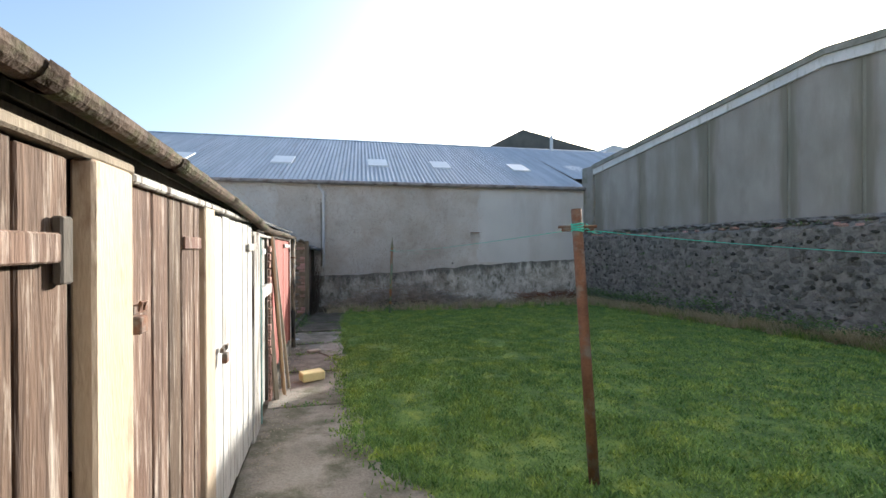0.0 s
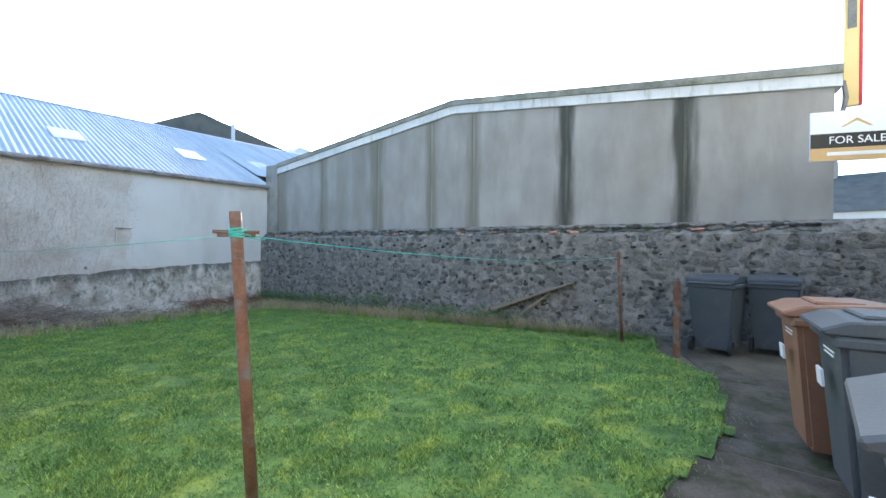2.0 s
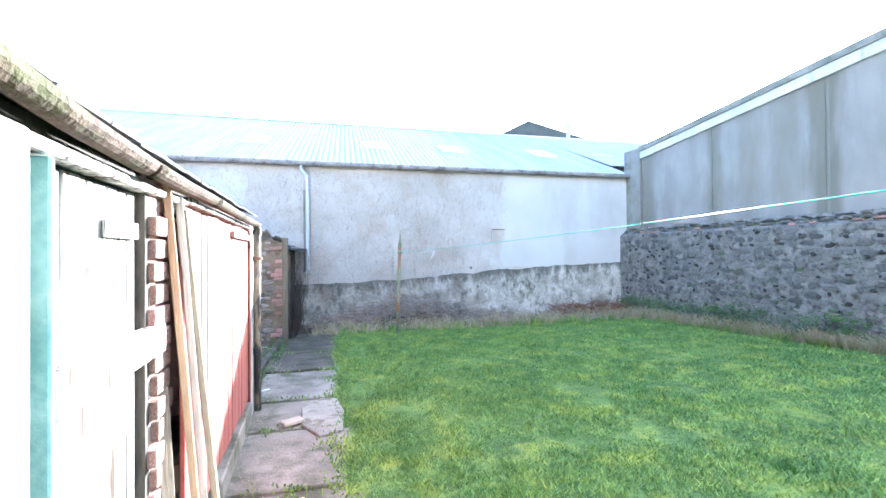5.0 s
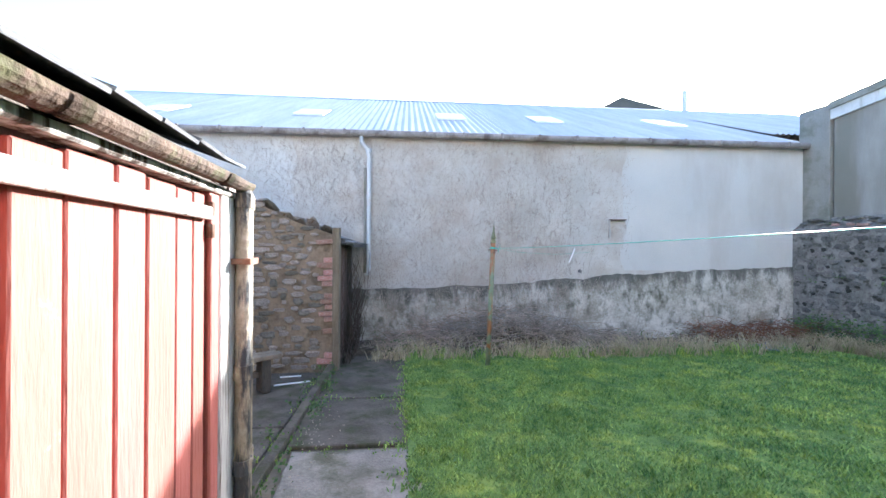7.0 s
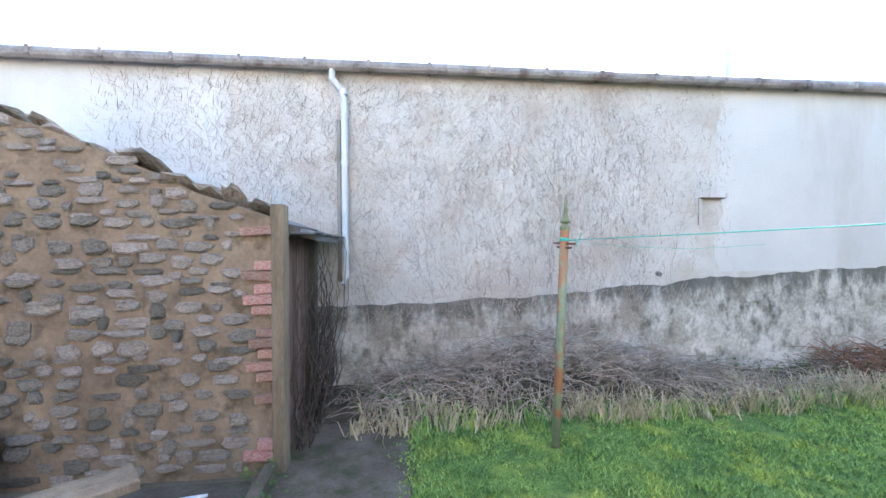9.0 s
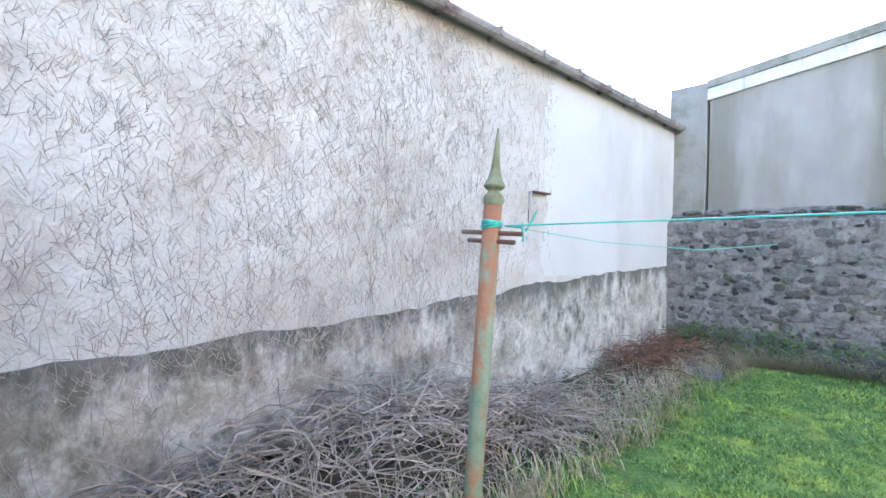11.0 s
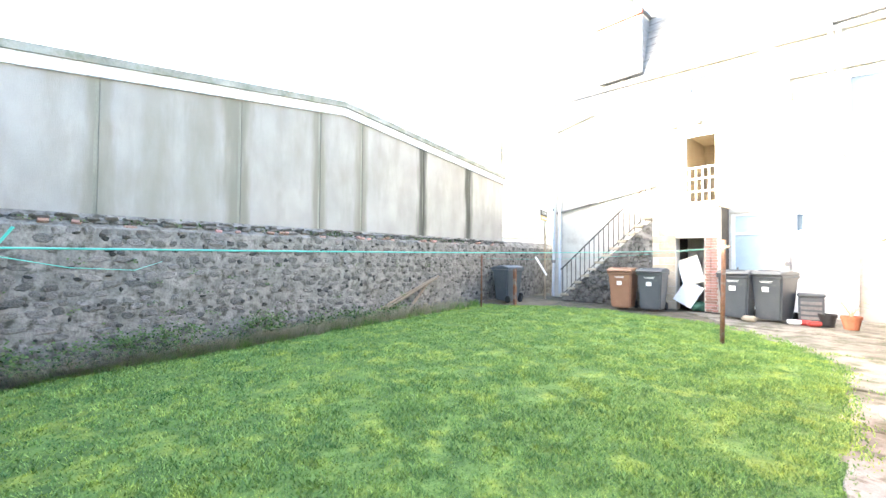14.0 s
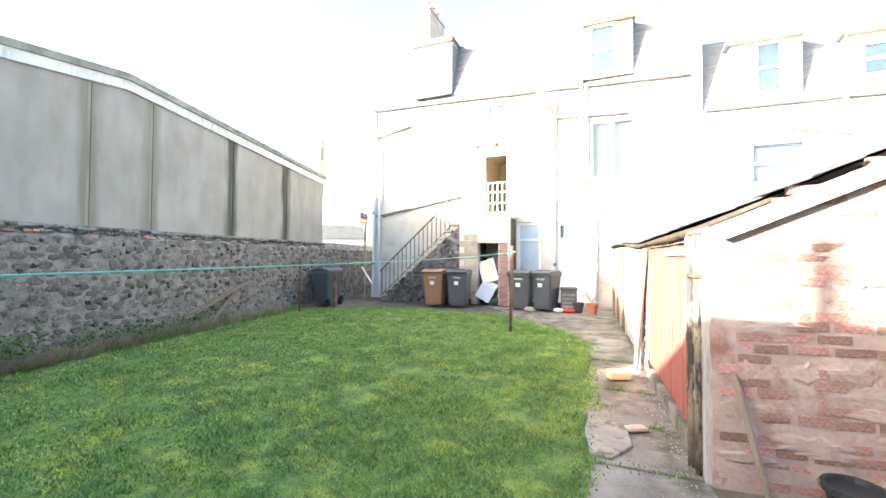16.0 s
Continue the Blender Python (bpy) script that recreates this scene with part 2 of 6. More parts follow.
M["eaves"] = mat("weathered_iron_gutter", (0.19, 0.17, 0.165), (0.36, 0.335, 0.32), 5, 0.7, 0.3, 40, third=(0.12, 0.09, 0.08), third_scale=4, third_at=(0.5, 0.66))
M["pipe_dark"] = mat("dark_gutter", (0.12, 0.12, 0.12), (0.26, 0.25, 0.24), 4, 0.6, 0.1, 40)
M["pipe_old"] = mat("flaking_iron_pipe", (0.22, 0.165, 0.10), (0.42, 0.36, 0.27), 7, 0.75, 0.6, 50, third=(0.05, 0.05, 0.05), third_scale=9, third_at=(0.45, 0.55), third_stretch=(1.5, 1.5, 0.3))
M["bin_grey"] = mat("grey_bin_plastic", (0.065, 0.075, 0.085), (0.095, 0.105, 0.115), 2, 0.5, 0.1, 60, third=(0.16, 0.16, 0.155), third_scale=4, third_at=(0.6, 0.8))
M["bin_brown"] = mat("brown_bin_plastic", (0.24, 0.125, 0.075), (0.31, 0.17, 0.105), 2, 0.5, 0.1, 60, third=(0.36, 0.25, 0.18), third_scale=4, third_at=(0.6, 0.8))
M["rubber"] = mat("black_rubber", (0.02, 0.02, 0.02), (0.04, 0.04, 0.04), 4, 0.8, 0.1, 60)
M["sticker"] = mat("white_sticker", (0.7, 0.7, 0.7), (0.8, 0.8, 0.8), 5, 0.6, 0, 60)
M["house"] = mat("pale_harled_house_wall", (0.50, 0.47, 0.41), (0.62, 0.59, 0.53), 1.0, 0.95, 0.5, 60, third=(0.38, 0.34, 0.28), third_scale=1.6, third_at=(0.5, 0.72))
M["house2"] = mat("pale_cream_house_wall", (0.60, 0.57, 0.50), (0.70, 0.67, 0.60), 1.0, 0.95, 0.4, 60)
M["ashlar"] = mat("buff_ashlar", (0.36, 0.30, 0.22), (0.52, 0.45, 0.35), 4, 0.92, 0.4, 50, vary=0.2)
M["window_paint"] = mat("white_window_paint", (0.74, 0.74, 0.73), (0.82, 0.82, 0.81), 4, 0.5, 0.05, 40)
M["blue_door"] = mat("pale_blue_door_paint", (0.42, 0.52, 0.58), (0.52, 0.62, 0.67), 3, 0.55, 0.1, 40)
# added backing for panes: the sky they mirror is put into its blue-grey
M["sky_tint"] = mat("sky_tinted_backing", (0.09, 0.13, 0.165), (0.15, 0.195, 0.24), 5, 0.9, 0.2, 30, stretch=(8, 8, 0.3))
M["rosewood"] = mat("reddish_paint", (0.30, 0.10, 0.07), (0.4, 0.16, 0.11), 5, 0.7, 0.1, 40)
M["lead"] = mat("grey_lead", (0.2, 0.2, 0.21), (0.3, 0.3, 0.31), 4, 0.6, 0.2, 40)
M["iron_black"] = mat("black_iron_rail", (0.03, 0.03, 0.03), (0.07, 0.06, 0.055), 8, 0.6, 0.3, 60, third=(0.16, 0.08, 0.05), third_scale=8, third_at=(0.6, 0.7))
M["interior"] = mat("cream_interior_wall", (0.68, 0.6, 0.46), (0.76, 0.68, 0.54), 2, 0.9, 0.1, 30)
M["cellar_sides"] = mat("near_black_cellar_sides", (0.04, 0.035, 0.03), (0.07, 0.06, 0.05), 3, 0.95, 0.3, 30)
M["terracotta"] = mat("terracotta", (0.42, 0.15, 0.08), (0.52, 0.22, 0.13), 6, 0.8, 0.2, 50)
M["black_plastic"] = mat("black_plastic", (0.02, 0.02, 0.022), (0.05, 0.05, 0.05), 4, 0.5, 0.1, 40)
M["white_plastic"] = mat("white_plastic", (0.7, 0.71, 0.73), (0.8, 0.8, 0.82), 4, 0.5, 0.05, 40)
M["red_plastic"] = mat("red_plastic", (0.45, 0.05, 0.04), (0.55, 0.09, 0.07), 4, 0.5, 0.05, 40)
M["green_plastic"] = mat("dull_green_plastic", (0.03, 0.10, 0.07), (0.06, 0.15, 0.10), 4, 0.6, 0.05, 40)
M["blue_sheet"] = mat("blue_grey_sheeting", (0.10, 0.12, 0.16), (0.19, 0.21, 0.27), 3, 0.5, 0.5, 20)
M["yellow_block"] = mat("pale_yellow_foam", (0.68, 0.58, 0.28), (0.78, 0.68, 0.38), 6, 0.9, 0.4, 50)
M["sign_white"] = mat("sign_white_board", (0.78, 0.8, 0.82), (0.82, 0.84, 0.86), 3, 0.5, 0, 40)
M["sign_black"] = mat("sign_black_band", (0.015, 0.015, 0.015), (0.03, 0.03, 0.03), 3, 0.5, 0, 40)
M["sign_gold"] = mat("sign_gold_band", (0.55, 0.36, 0.15), (0.62, 0.42, 0.2), 3, 0.5, 0, 40)
M["yellow_sign"] = mat("yellow_panel", (0.70, 0.54, 0.22), (0.76, 0.60, 0.28), 3, 0.5, 0, 40)
M["red_sign"] = mat("red_panel", (0.55, 0.04, 0.04), (0.62, 0.06, 0.06), 3, 0.5, 0, 40)
M["far_wall"] = mat("far_pale_wall", (0.6, 0.6, 0.6), (0.7, 0.7, 0.7), 1, 0.9, 0, 20)
M["far_roof"] = mat("far_dark_roof", (0.07, 0.075, 0.07), (0.13, 0.13, 0.12), 1.5, 0.85, 0.2, 20)
M["far_cladding"] = mat("pale_profiled_cladding", (0.55, 0.58, 0.6), (0.65, 0.68, 0.7), 1.5, 0.6, 0, 20)


def streaked(material, places):
    """Damp streaks that run down at given places along the wall, ragged by noise."""
    n, l = material.node_tree.nodes, material.node_tree.links
    bsdf = n["Principled BSDF"]
    base = bsdf.inputs["Base Color"].links[0].from_socket
    co = n.new("ShaderNodeTexCoord")
    sep = n.new("ShaderNodeSeparateXYZ")
    l.new(co.outputs["Object"], sep.inputs[0])
    mp = n.new("ShaderNodeMapping")
    mp.inputs["Scale"].default_value = (6, 6, 0.8)
    l.new(co.outputs["Object"], mp.inputs[0])
    rag = n.new("ShaderNodeTexNoise")
    rag.inputs["Scale"].default_value, rag.inputs["Detail"].default_value = 1.0, 6
    l.new(mp.outputs[0], rag.inputs[0])
    for at, width, depth, colour in places:
        off = n.new("ShaderNodeMath")
        off.operation = "SUBTRACT"
        l.new(sep.outputs[1], off.inputs[0])
        off.inputs[1].default_value = at
        far = n.new("ShaderNodeMath")
        far.operation = "ABSOLUTE"
        l.new(off.outputs[0], far.inputs[0])
        bent = n.new("ShaderNodeMath")
        bent.operation = "MULTIPLY_ADD"
        l.new(rag.outputs[0], bent.inputs[0])
        bent.inputs[1].default_value = -width * 1.4
        l.new(far.outputs[0], bent.inputs[2])
        rng = n.new("ShaderNodeMapRange")
        rng.interpolation_type = "SMOOTHSTEP"
        rng.inputs[1].default_value, rng.inputs[2].default_value = -width * 0.5, width * 0.35
        rng.inputs[3].default_value, rng.inputs[4].default_value = depth, 0.0
        l.new(bent.outputs[0], rng.inputs[0])
        mix = n.new("ShaderNodeMix")
        mix.data_type = "RGBA"
        l.new(rng.outputs[0], mix.inputs[0])
        l.new(base, mix.inputs[6])
        mix.inputs[7].default_value = (*colour, 1)
        base = mix.outputs[2]
    l.new(base, bsdf.inputs["Base Color"])


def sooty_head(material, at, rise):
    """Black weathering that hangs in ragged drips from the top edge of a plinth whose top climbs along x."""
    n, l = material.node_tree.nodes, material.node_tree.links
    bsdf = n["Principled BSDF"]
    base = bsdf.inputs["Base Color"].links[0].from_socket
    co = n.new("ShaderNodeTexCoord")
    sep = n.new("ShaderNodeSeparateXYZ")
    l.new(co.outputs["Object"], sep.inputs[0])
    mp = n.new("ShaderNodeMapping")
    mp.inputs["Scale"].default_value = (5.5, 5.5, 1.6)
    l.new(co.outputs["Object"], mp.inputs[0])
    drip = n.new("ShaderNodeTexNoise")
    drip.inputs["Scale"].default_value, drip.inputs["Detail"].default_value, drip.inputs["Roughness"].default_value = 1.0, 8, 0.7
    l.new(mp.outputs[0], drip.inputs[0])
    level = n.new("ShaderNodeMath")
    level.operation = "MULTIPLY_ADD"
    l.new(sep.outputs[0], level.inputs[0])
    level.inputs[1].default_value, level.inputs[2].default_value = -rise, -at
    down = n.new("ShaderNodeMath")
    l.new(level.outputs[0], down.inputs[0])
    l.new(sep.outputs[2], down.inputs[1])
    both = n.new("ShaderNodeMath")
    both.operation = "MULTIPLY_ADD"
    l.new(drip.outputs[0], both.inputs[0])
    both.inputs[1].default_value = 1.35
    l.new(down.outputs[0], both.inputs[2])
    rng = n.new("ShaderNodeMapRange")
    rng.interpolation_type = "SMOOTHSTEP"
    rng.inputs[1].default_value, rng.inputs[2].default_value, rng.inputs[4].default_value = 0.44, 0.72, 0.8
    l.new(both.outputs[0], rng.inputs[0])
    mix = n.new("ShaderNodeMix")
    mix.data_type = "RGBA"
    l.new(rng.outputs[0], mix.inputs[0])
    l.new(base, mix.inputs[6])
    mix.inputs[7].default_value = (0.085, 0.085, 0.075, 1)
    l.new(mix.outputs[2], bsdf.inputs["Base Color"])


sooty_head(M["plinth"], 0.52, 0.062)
DARK, PALE = (0.05, 0.052, 0.04), (0.19, 0.178, 0.142)
M["hall_panel"] = mat("streaked_roughcast", (0.275, 0.258, 0.238), (0.395, 0.375, 0.353), 1.6, 0.95, 0.6, 90, stretch=(1, 1, 0.7), third=(0.235, 0.22, 0.185), third_scale=1.6, third_at=(0.48, 0.82), third_stretch=(1.2, 1.2, 0.3))
streaked(M["hall_panel"], [(0.95, 0.24, 0.92, DARK), (2.98, 0.24, 0.9, DARK), (5.05, 0.22, 0.85, PALE), (6.18, 0.24, 0.85, PALE), (7.9, 0.34, 0.9, PALE), (8.5, 0.4, 0.4, PALE), (9.2, 0.4, 0.4, PALE), (9.94, 0.25, 0.75, PALE), (11.75, 0.35, 0.7, PALE)])


def glass(name, tint):
    m = bpy.data.materials.new(name)
    m.use_nodes = True
    b = m.node_tree.nodes["Principled BSDF"]
    b.inputs["Base Color"].default_value = (*tint, 1)
    b.inputs["Roughness"].default_value = 0.03
    b.inputs["Transmission Weight"].default_value = 1.0
    return m


M["glass"] = glass("window_glass", (0.88, 0.94, 0.97))


# ---- building helpers ----
def put(ob, m):
    ob.matrix_basis = m
    return ob


def mesh_of(bm, name, material, smooth=False):
    me = bpy.data.meshes.new(name)
    bmesh.ops.recalc_face_normals(bm, faces=bm.faces)
    bm.to_mesh(me)
    bm.free()
    me.materials.append(material)
    if smooth:
        for p in me.polygons:
            p.use_smooth = True
    return me


def part(name, bm, material, parent=None, label="", smooth=False):
    ob = new(name, mesh_of(bm, name, material, smooth))
    ob.parent = parent
    if label:
        ob["label"] = label
    return ob


def thing(name, label, category, m=None, group="", kind=""):
    ob = tagged(new(name), label, category, group, kind)
    if m is not None:
        ob.matrix_basis = m
    return ob


def box(bm, x0, x1, y0, y1, z0, z1, m=None, bevel=0.0):
    r = bmesh.ops.create_cube(bm, size=1)
    s = Matrix.LocRotScale(((x0 + x1) / 2, (y0 + y1) / 2, (z0 + z1) / 2), None, (abs(x1 - x0), abs(y1 - y0), abs(z1 - z0)))
    bmesh.ops.transform(bm, matrix=(m @ s) if m is not None else s, verts=r["verts"])
    if bevel:
        edges = {e for v in r["verts"] for e in v.link_edges}
        bmesh.ops.bevel(bm, geom=list(edges), offset=bevel, segments=1, affect="EDGES")
    return bm


def boxes(*dims, m=None, bevel=0.0):
    bm = bmesh.new()
    for d in dims:
        box(bm, *d, m=m, bevel=bevel)
    return bm


def tube(bm, pts, radius, sides=8, caps=True, taper=1.0):
    """A round bar along a line of points."""
    pts = [Vector(p) for p in pts]
    rings = []
    for i, p in enumerate(pts):
        d = (pts[min(i + 1, len(pts) - 1)] - pts[max(i - 1, 0)]).normalized()
        side = d.cross(Vector((0, 0, 1)) if abs(d.z) < 0.9 else Vector((1, 0, 0))).normalized()
        up = side.cross(d)
        r = radius * (1 + (taper - 1) * i / max(1, len(pts) - 1))
        rings.append([bm.verts.new(p + r * (math.cos(2 * math.pi * k / sides) * side + math.sin(2 * math.pi * k / sides) * up)) for k in range(sides)])
    for a, b in zip(rings, rings[1:]):
        for k in range(sides):
            bm.faces.new((a[k], a[(k + 1) % sides], b[(k + 1) % sides], b[k]))
    if caps:
        bm.faces.new(rings[0])
        bm.faces.new(rings[-1])
    return bm


def tubes(*lines, radius, sides=8):
    bm = bmesh.new()
    for pts in lines:
        tube(bm, pts, radius, sides)
    return bm


def lathe(bm, profile, sides=16, centre=(0, 0)):
    rings = [[bm.verts.new((centre[0] + r * math.cos(2 * math.pi * k / sides), centre[1] + r * math.sin(2 * math.pi * k / sides), z)) for k in range(sides)] for r, z in profile]
    for a, b in zip(rings, rings[1:]):
        for k in range(sides):
            bm.faces.new((a[k], a[(k + 1) % sides], b[(k + 1) % sides], b[k]))
    bm.faces.new(rings[0])
    bm.faces.new(rings[-1])
    return bm


def prism(bm, outline, axis, a, b):
    """An outline of 2D points pushed from a to b along an axis."""
    def at(p, w):
        return {"x": (w, p[0], p[1]), "y": (p[0], w, p[1]), "z": (p[0], p[1], w)}[axis]
    lo, hi = [bm.verts.new(at(p, a)) for p in outline], [bm.verts.new(at(p, b)) for p in outline]
    bm.faces.new(lo)
    bm.faces.new(hi)
    for k in range(len(outline)):
        j = (k + 1) % len(outline)
        bm.faces.new((lo[k], lo[j], hi[j], hi[k]))
    return bm


def soup(name, verts, faces, material, parent=None):
    me = bpy.data.meshes.new(name)
    me.from_pydata(verts, [], faces)
    me.materials.append(material)
    ob = new(name, me)
    ob.parent = parent
    return ob


def fine_lines(name, lines, material, radius, sides=3):
    """Many thin stems in one mesh: each is a tapering bar along its points."""
    verts, faces = [], []
    for pts in lines:
        base, n = len(verts), len(pts)
        for i, p in enumerate(pts):
            d = (Vector(pts[min(i + 1, n - 1)]) - Vector(pts[max(i - 1, 0)])).normalized()
            side = d.orthogonal().normalized()
            up = side.cross(d)
            r = radius * (1.15 - 0.75 * i / (n - 1))
            for k in range(sides):
                a = 2 * math.pi * k / sides
                verts.append(tuple(Vector(p) + r * (math.cos(a) * side + math.sin(a) * up)))
        for i in range(n - 1):
            for k in range(sides):
                j = (k + 1) % sides
                faces.append((base + i * sides + k, base + i * sides + j, base + (i + 1) * sides + j, base + (i + 1) * sides + k))
    return soup(name, verts, faces, material)


def gz(y):
    """The yard falls gently from the house to the back wall."""
    return -0.031 * min(max(y, 0.0), 12.6)


rnd = random.Random(7)
RIGHT = pose(8.88, 0, 0, 0, 0, 5.54)      # frame of the right-hand wall: x outward, y along it
SHED = pose(-0.20, 0, 0, 0, 0, 4.75)      # frame of the shed row: x towards the yard, y along it

# ---- ground ----
def ground_height(x, y):
    return gz(y) - (0.13 if 1 < x < 8 and 1.5 < y < 11 else 0.035)


bm = bmesh.new()
ys = [-400, -40, -3, 0, 1, 2, 4, 6, 8, 10, 12.6, 40, 400]
xs = [-400, -40, -6, -1, 0, 2, 4, 6, 8.5, 40, 400]
grid = [[bm.verts.new((x, y, ground_height(x, y))) for x in xs] for y in ys]
for j in range(len(ys) - 1):
    for i in range(len(xs) - 1):
        bm.faces.new((grid[j][i], grid[j][i + 1], grid[j + 1][i + 1], grid[j + 1][i]))
tagged(part("ground", bm, M["earth"]), "bare brown earth of the sloping back yard", "ground", kind="structure")

LAWN = [(0.02, 11.15), (-0.03, 9.5), (0.02, 8), (0.06, 6), (0.18, 4.3), (0.3, 2.9), (0.62, 2.2), (1.3, 1.2), (2.4, 0.45), (4.6, 0.05), (6.3, 0.25), (7.0, 1.0),
        (8.32, 1.3), (8.2, 4), (7.9, 7), (7.62, 9.6), (7.1, 11.0), (5, 11.25), (3.4, 11.2), (1.2, 11.1)]


def inside(x, y, poly):
    hit = False
    for (x0, y0), (x1, y1) in zip(poly, poly[1:] + poly[:1]):
        if (y0 > y) != (y1 > y) and x < x0 + (y - y0) / (y1 - y0) * (x1 - x0):
            hit = not hit
    return hit


def lawn_height(x, y):
    return gz(y) - 0.045 * math.exp(-((x - 1.8) ** 2 + (y - 2.1) ** 2) / 0.9) + 0.02 * noise.noise((x * 0.7, y * 0.7, 0)) + 0.012 * noise.noise((x * 2.5, y * 2.5, 3)) - 0.005


verts, faces, index = [], [], {}
STEP = 0.1
for i in range(-4, 86):
    for j in range(-2, 116):
        x, y = i * STEP, j * STEP
        if inside(x + 0.05 + 0.06 * noise.noise((x * 3, y * 3, 5)), y + 0.05 + 0.06 * noise.noise((x * 3, y * 3, 9)), LAWN):
            quad = []
            for a, b in ((i, j), (i + 1, j), (i + 1, j + 1), (i, j + 1)):
                if (a, b) not in index:
                    index[(a, b)] = len(verts)
                    verts.append((a * STEP, b * STEP, lawn_height(a * STEP, b * STEP)))
                quad.append(index[(a, b)])
            faces.append(quad)
lawn = tagged(soup("lawn", verts, faces, M["lawn"]), "mossy uneven lawn of short green grass", "lawn", kind="structure")

# grass blades, thickest beside the path that is walked
blade_v, blade_f = [], []
rg = np.random.RandomState(4)
count = 0
while count < 270000:
    x, y = rg.uniform(-0.15, 8.5), rg.uniform(-0.05, 11.4)
    near = max(0.28, 1.0 - max(0.0, x - 0.5) * 0.17)
    if rg.rand() > near or not inside(x + 0.07 * noise.noise((x * 4, y * 4, 1)), y, LAWN):
        continue
    tuft = noise.noise((x * 1.8, y * 1.8, 2))
    tuft += 0.9 * noise.noise((x * 6.5, y * 6.5, 12))
    h = (0.017 + 0.022 * rg.rand()) * max(0.35, 1.0 + 0.9 * tuft)
    w = 0.0035 + 0.003 * rg.rand() + 0.0006 * x
    a, lean = rg.uniform(0, 6.283), rg.uniform(0.3, 1.2) * h
    b = rg.uniform(0, 6.283)
    z = lawn_height(x, y) - 0.004
    base = len(blade_v)
    cx, cy = math.cos(a) * w, math.sin(a) * w
    blade_v += [(x - cx, y - cy, z), (x + cx, y + cy, z), (x + math.cos(b) * lean, y + math.sin(b) * lean, z + h)]
    blade_f.append((base, base + 1, base + 2))
    count += 1
tagged(soup("grass", blade_v, blade_f, M["blade"]), "short damp green grass blades with yellowish patches", "grass", kind="stuff")

# ---- path and paving ----
def slab(outline, z0, thick, material, parent, name="slab"):
    bm = bmesh.new()
    top = [bm.verts.new((x, y, gz(y) + z0 + 0.004 * noise.noise((x * 3, y * 3, 0)))) for x, y in outline]
    bm.faces.new(top)
    r = bmesh.ops.extrude_face_region(bm, geom=list(bm.faces))
    for v in r["geom"]:
        if isinstance(v, bmesh.types.BMVert):
            v.co.z -= thick
    bmesh.ops.bevel(bm, geom=[e for e in bm.edges if all(v in top for v in e.verts)], offset=0.008, segments=1, affect="EDGES")
    return part(name, bm, material, parent)


def shed_x(y):
    return -0.17 - 0.083 * y


def lawn_x(y):
    pts = [(2.2, 0.62), (2.9, 0.3), (4.3, 0.18), (6, 0.06), (8, 0.02), (9.5, -0.03), (12, 0.02)]
    return float(np.interp(y, [p[0] for p in pts], [p[1] for p in pts]))


path = thing("path", "cracked grey concrete slab path beside the sheds", "path", kind="structure")
SEAMS = [-1.4, 0.4, 2.05, 3.85, 5.15, 6.15, 6.95, 8.15]
rs = random.Random(3)
for a, b in zip(SEAMS, SEAMS[1:]):
    left, right = [], []
    for k in range(9):
        y = a + 0.02 + (b - a - 0.05) * k / 8
        left.append((shed_x(y) - 0.03 + rs.uniform(-0.01, 0.01), y))
        right.append(((lawn_x(y) if y > 2.2 else 0.62 + (2.2 - y) * 0.75) + 0.1 + rs.uniform(-0.04, 0.02), y))
    slab(left + right[::-1], -0.01 + rs.uniform(-0.006, 0.006), 0.05, M["concrete"], path)
for a, b, tilt in ((8.2, 9.3, 0), (9.34, 11.3, 0)):
    out = [(-0.93 - 0.03 * (a - 8.2), a), (lawn_x(a) - 0.04, a), (lawn_x(b) - 0.04, b), (-0.99, b)]
    slab(out, 0.0, 0.05, M["concrete_dark"], path)
slab([(0.08, 5.98), (-0.1, 5.9), (-0.26, 6.18), (-0.3, 6.6), (-0.14, 6.88), (0.02, 6.84), (0.09, 6.44)], 0.012, 0.04, M["slab_pale"], path, "broken_slab")
kerb = thing("kerb", "mossy narrow concrete kerb between path and yard", "kerb", kind="structure")
part("edge", boxes((-1.03, -0.95, 7.15, 10.4, -0.3, -0.215), bevel=0.008), M["concrete_dark"], kerb)
yard_slab = thing("yard_paving", "dirty old concrete floor of a roofless outhouse", "paving", kind="structure")
for a, b, c, d in ((-4.2, -2.7, 7.1, 10.4), (-2.68, -1.08, 7.1, 8.6), (-2.68, -1.08, 8.63, 10.4)):
    slab([(a, c), (b, c), (b + rs.uniform(-0.03, 0.03), d), (a, d)], -0.01, 0.05, M["concrete_dark"], yard_slab)
pavement = thing("pavement", "worn concrete pavement along the back of the house", "pavement", kind="structure")
for k, (a, b) in enumerate(((0.75, 2.4), (2.42, 4.2), (4.22, 6.2), (6.22, 8.3), (8.32, 10.5))):
    front = [(a, (0.3, 0.2, -0.1, 0.0, 0.6)[k] - 0.02), (b, (0.25, -0.05, 0.05, 0.9, 0.6)[k] - 0.02)]
    slab([(a, -2.5), (b, -2.5)] + [(x, y + 0.3) for x, y in front[::-1]], -0.024, 0.05, M["concrete_dark"], pavement)
slab([(-2.3, -2.5), (0.73, -2.5), (0.73, 0.25), (0.55, 0.5), (-0.15, -1.45), (-2.3, -1.45)], -0.02, 0.05, M["concrete"], pavement)

